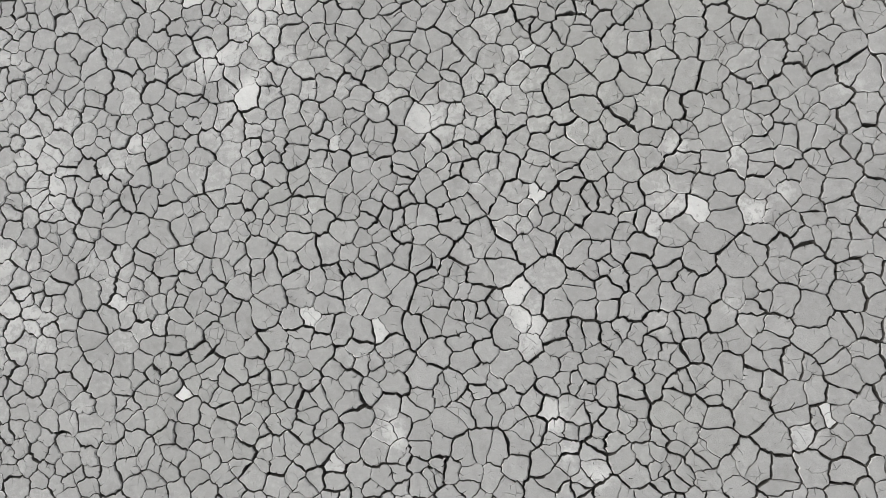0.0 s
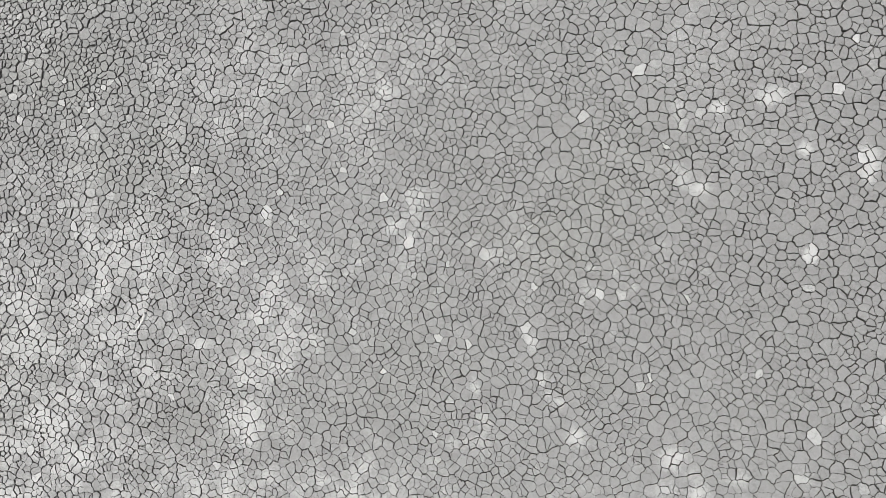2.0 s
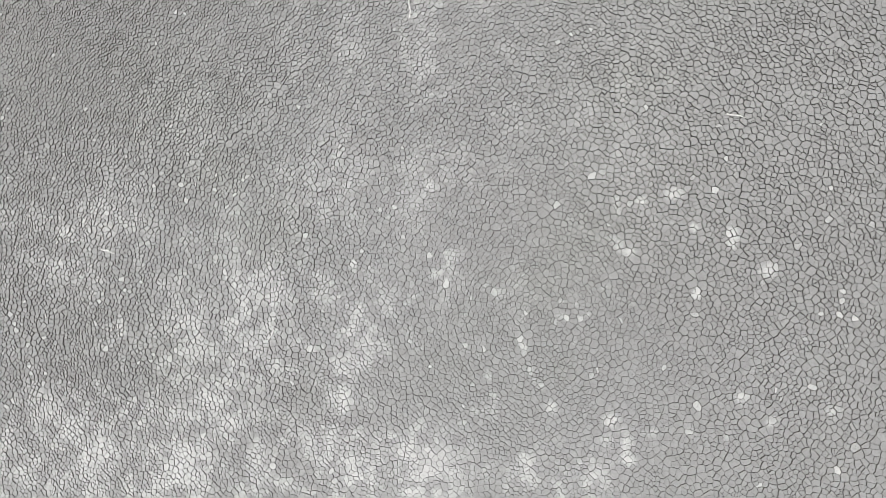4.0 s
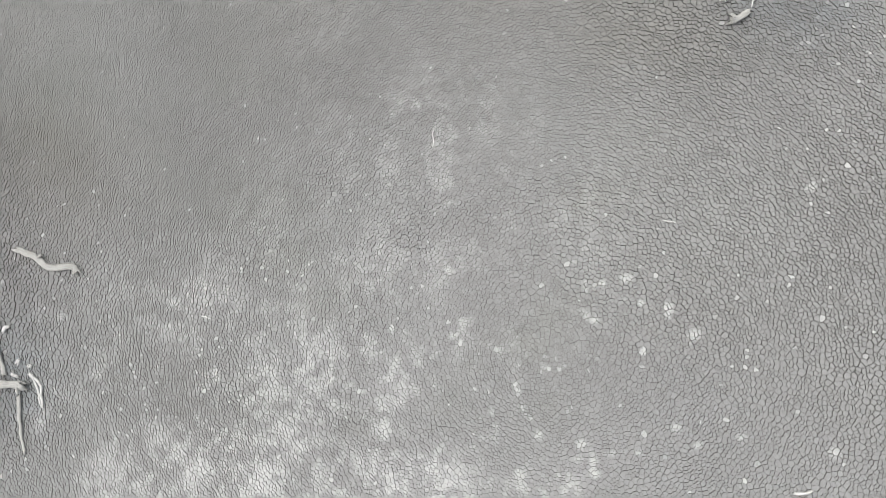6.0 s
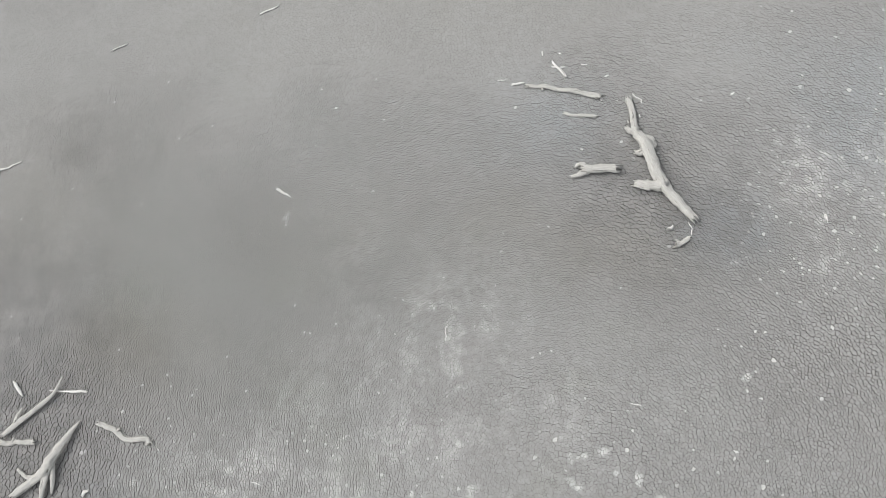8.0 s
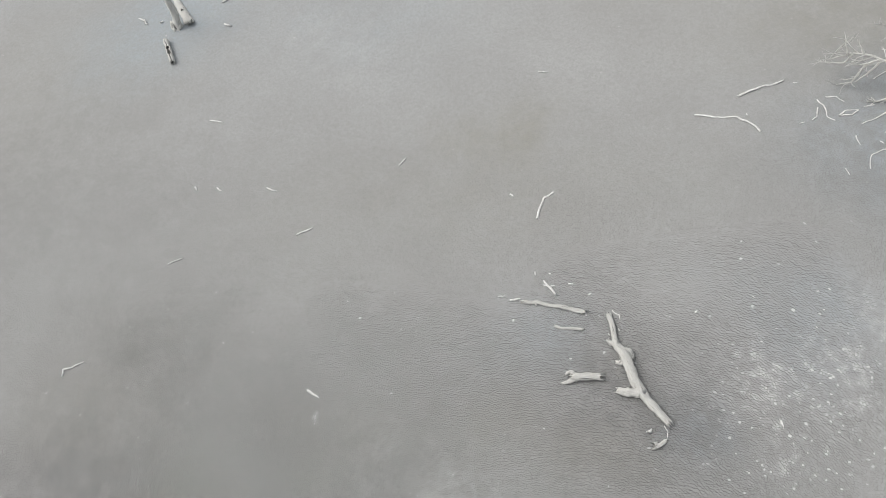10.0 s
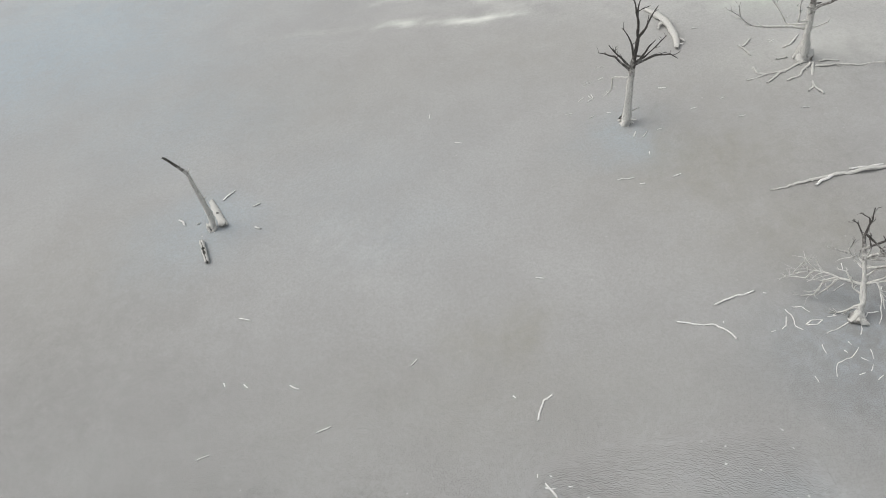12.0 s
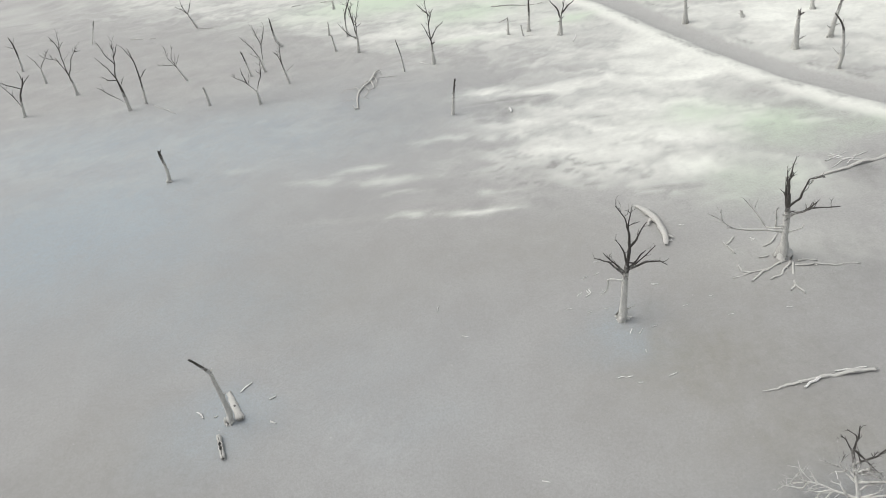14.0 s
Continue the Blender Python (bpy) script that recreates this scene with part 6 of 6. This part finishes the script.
def plate_outline(cell, fine, rng):
    """The outline of one plate before the cracks wander, with a few short cracks that end inside it."""
    sx, sy, ring, kinks = cell
    pts, m = [], len(ring)
    for i, (x, y) in enumerate(ring):
        x1, y1 = ring[(i + 1) % m]
        dx, dy = x1 - x, y1 - y
        side = math.hypot(dx, dy)
        k0, k1 = kinks[i]
        mids = [((0.5, 0.5 * (k0 + k1)),), ((0.33, k0), (0.67, k1)), ((0.17, 0.5 * k0), (0.34, k0), (0.5, 0.5 * (k0 + k1)), (0.67, k1), (0.84, 0.5 * k1))][fine - 1] if fine else ()
        if side < 0.018:
            mids = mids[len(mids) // 2:len(mids) // 2 + 1]
        cut = len(mids) // 2 if fine == 3 and side > 0.026 and rng.random() < 0.34 else -1
        pts.append((x, y))
        for j, (t, k) in enumerate(mids):
            mx, my = x + dx * t - dy * k, y + dy * t + dx * k
            if j != cut:
                pts.append((mx, my))
                continue
            ux, uy = dx / side, dy / side
            deep, w = rng.uniform(0.25, 0.8), rng.uniform(0.0006, 0.0015)
            ex, ey = (sx - mx) * deep, (sy - my) * deep
            bend = rng.uniform(-0.3, 0.3)
            hx, hy = mx + 0.5 * ex - bend * ey, my + 0.5 * ey + bend * ex
            pts += [(mx - ux * w, my - uy * w), (hx - 0.6 * ux * w, hy - 0.6 * uy * w), (mx + ex, my + ey), (hx + 0.6 * ux * w, hy + 0.6 * uy * w), (mx + ux * w, my + uy * w)]
    return pts


sites, wanted = mud_sites()
cells = mud_cells(sites, wanted)
rng = random.Random(5)
count = len(cells)
cx, cy = np.array([c[0] for c in cells]), np.array([c[1] for c in cells])
number = np.arange(count)
luck, luck_b = lattice(number, number * 7, 13), lattice(number * 5, number, 21)
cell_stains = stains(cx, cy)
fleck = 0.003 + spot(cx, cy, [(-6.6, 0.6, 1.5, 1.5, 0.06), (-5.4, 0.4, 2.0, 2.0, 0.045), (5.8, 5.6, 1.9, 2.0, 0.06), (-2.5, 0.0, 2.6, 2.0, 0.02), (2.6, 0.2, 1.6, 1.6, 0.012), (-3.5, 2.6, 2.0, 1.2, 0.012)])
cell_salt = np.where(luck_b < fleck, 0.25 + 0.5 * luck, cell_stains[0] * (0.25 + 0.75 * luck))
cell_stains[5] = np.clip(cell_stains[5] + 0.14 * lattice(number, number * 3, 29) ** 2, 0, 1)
level = ((cx > -4.8) & (cx < 3.8) & (cy < 2.9)).astype(int)
level += (cx > -4.2) & (cx < 2.9) & (cy > -1.5) & (cy < 2.9)
level += (cx > -2.6) & (cx < 1.9) & (cy > -1.0) & (cy < 1.9)
outlines = [plate_outline(cell, fine, rng) for cell, fine in zip(cells, level.tolist())]
sizes = np.array([len(o) for o in outlines])
owner = np.repeat(number, sizes)
ends = np.cumsum(sizes)
begins = ends - sizes
flat_pts = np.array([q for o in outlines for q in o])
ox, oy = wander(flat_pts[:, 0], flat_pts[:, 1])
after = np.arange(len(ox)) + 1
after[ends - 1] = begins
dz, tx, ty = [np.array([rng.uniform(-w, w) for _ in range(count)]) for w in (0.0020, 0.028, 0.028)]
hx, hy = wander(cx, cy)
reach = np.maximum(np.hypot(ox - hx[owner], oy - hy[owner]), 1e-4)
worn = (0.0012 + 0.0034 * lattice(np.arange(len(ox)), owner, 43)) * (level[owner] >= 2)
pull = np.minimum(worn / reach, 0.5)
ix, iy = ox + (hx[owner] - ox) * pull, oy + (hy[owner] - oy) * pull
top_z = dz[owner] + tx[owner] * (ix - hx[owner]) + ty[owner] * (iy - hy[owner])
point_salt = np.maximum(cell_salt[owner], 0.75 * salt_crust(ox, oy) + 0.35 * cell_salt[owner])
curl = 0.0022 * smooth(luck_b, 0.6, 1.0)[owner] * (level[owner] >= 2)
# pale plate rims: salt, plus bright edge halos painted into the colour
rim_salt_halo = (0.36 + 1.2 * np.clip(cell_stains[0], 0, 0.6)[owner]) * smooth(lattice(number, number * 11, 47), 0.5, 0.9)[owner] * (level[owner] >= 2) * smooth(lattice(np.arange(len(ox)) // 3, owner, 51), 0.4, 0.7)


def plate_mesh(name, rows, shift=(0.0, 0.0)):
    """One mesh of the plates whose outline points are given: tops, worn rims, upright sides."""
    n = len(rows)
    place = np.full(len(ox), -1)
    place[rows] = np.arange(n)
    nxt = place[after[rows]]
    rimmed = level[owner[rows]] >= 2
    here = np.arange(n)
    sx, sy = shift
    edge = np.stack([ox[rows] - sx, oy[rows] - sy, top_z[rows] - 0.45 * worn[rows]], 1)
    foot = np.stack([ox[rows] - sx, oy[rows] - sy, np.full(n, -0.045)], 1)
    inner = np.stack([ix[rows] - sx, iy[rows] - sy, top_z[rows] + curl[rows]], 1)
    own = owner[rows]
    tops = np.where(rimmed, here + 2 * n, here)
    lengths = np.diff(np.append(np.nonzero(np.append(True, own[1:] != own[:-1]))[0], n))
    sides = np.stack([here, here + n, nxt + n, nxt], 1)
    rims = np.stack([here, nxt, nxt + 2 * n, here + 2 * n], 1)[rimmed]
    loops = np.concatenate([tops, rims.ravel(), sides.ravel()]).astype(np.int32)
    totals = np.concatenate([lengths, np.full(len(rims) + len(sides), 4)]).astype(np.int32)
    mesh = bpy.data.meshes.new(name)
    mesh.vertices.add(3 * n)
    mesh.vertices.foreach_set("co", np.concatenate([edge, foot, inner]).astype(np.float32).ravel())
    mesh.loops.add(len(loops))
    mesh.loops.foreach_set("vertex_index", loops)
    mesh.polygons.add(len(totals))
    mesh.polygons.foreach_set("loop_start", (np.cumsum(totals) - totals).astype(np.int32))
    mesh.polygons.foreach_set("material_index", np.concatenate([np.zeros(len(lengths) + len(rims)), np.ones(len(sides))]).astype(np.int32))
    mesh.polygons.foreach_set("use_smooth", np.zeros(len(totals), dtype=bool))
    mesh.update(calc_edges=True)
    salt = np.concatenate([point_salt[rows] + rim_salt_halo[rows], point_salt[rows], point_salt[rows]])
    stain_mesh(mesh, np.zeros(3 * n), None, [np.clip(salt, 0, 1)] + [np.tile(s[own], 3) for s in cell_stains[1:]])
    mesh.materials.append(mud_plate_mat)
    # plate sides: the shade between plates is put into their colour
    mesh.materials.append(recess_shade_mat)
    return mesh


rank = np.argsort(np.hypot(cx + 0.15, (cy - 0.15) * 1.4))
single = np.zeros(count, dtype=bool)
single[rank[:300]] = True
for i in rank[:300].tolist():
    ob = new("mud_plate", plate_mesh("mud_plate", np.arange(begins[i], ends[i]), (cx[i], cy[i])))
    ob.location = (cx[i], cy[i], 0)
    ob.parent = ground
plates = tagged(new("mud_plates", plate_mesh("mud_plates", np.nonzero(~single[owner])[0])), "countless small cracked plates of dry grey mud", kind="stuff")
plates.parent = ground
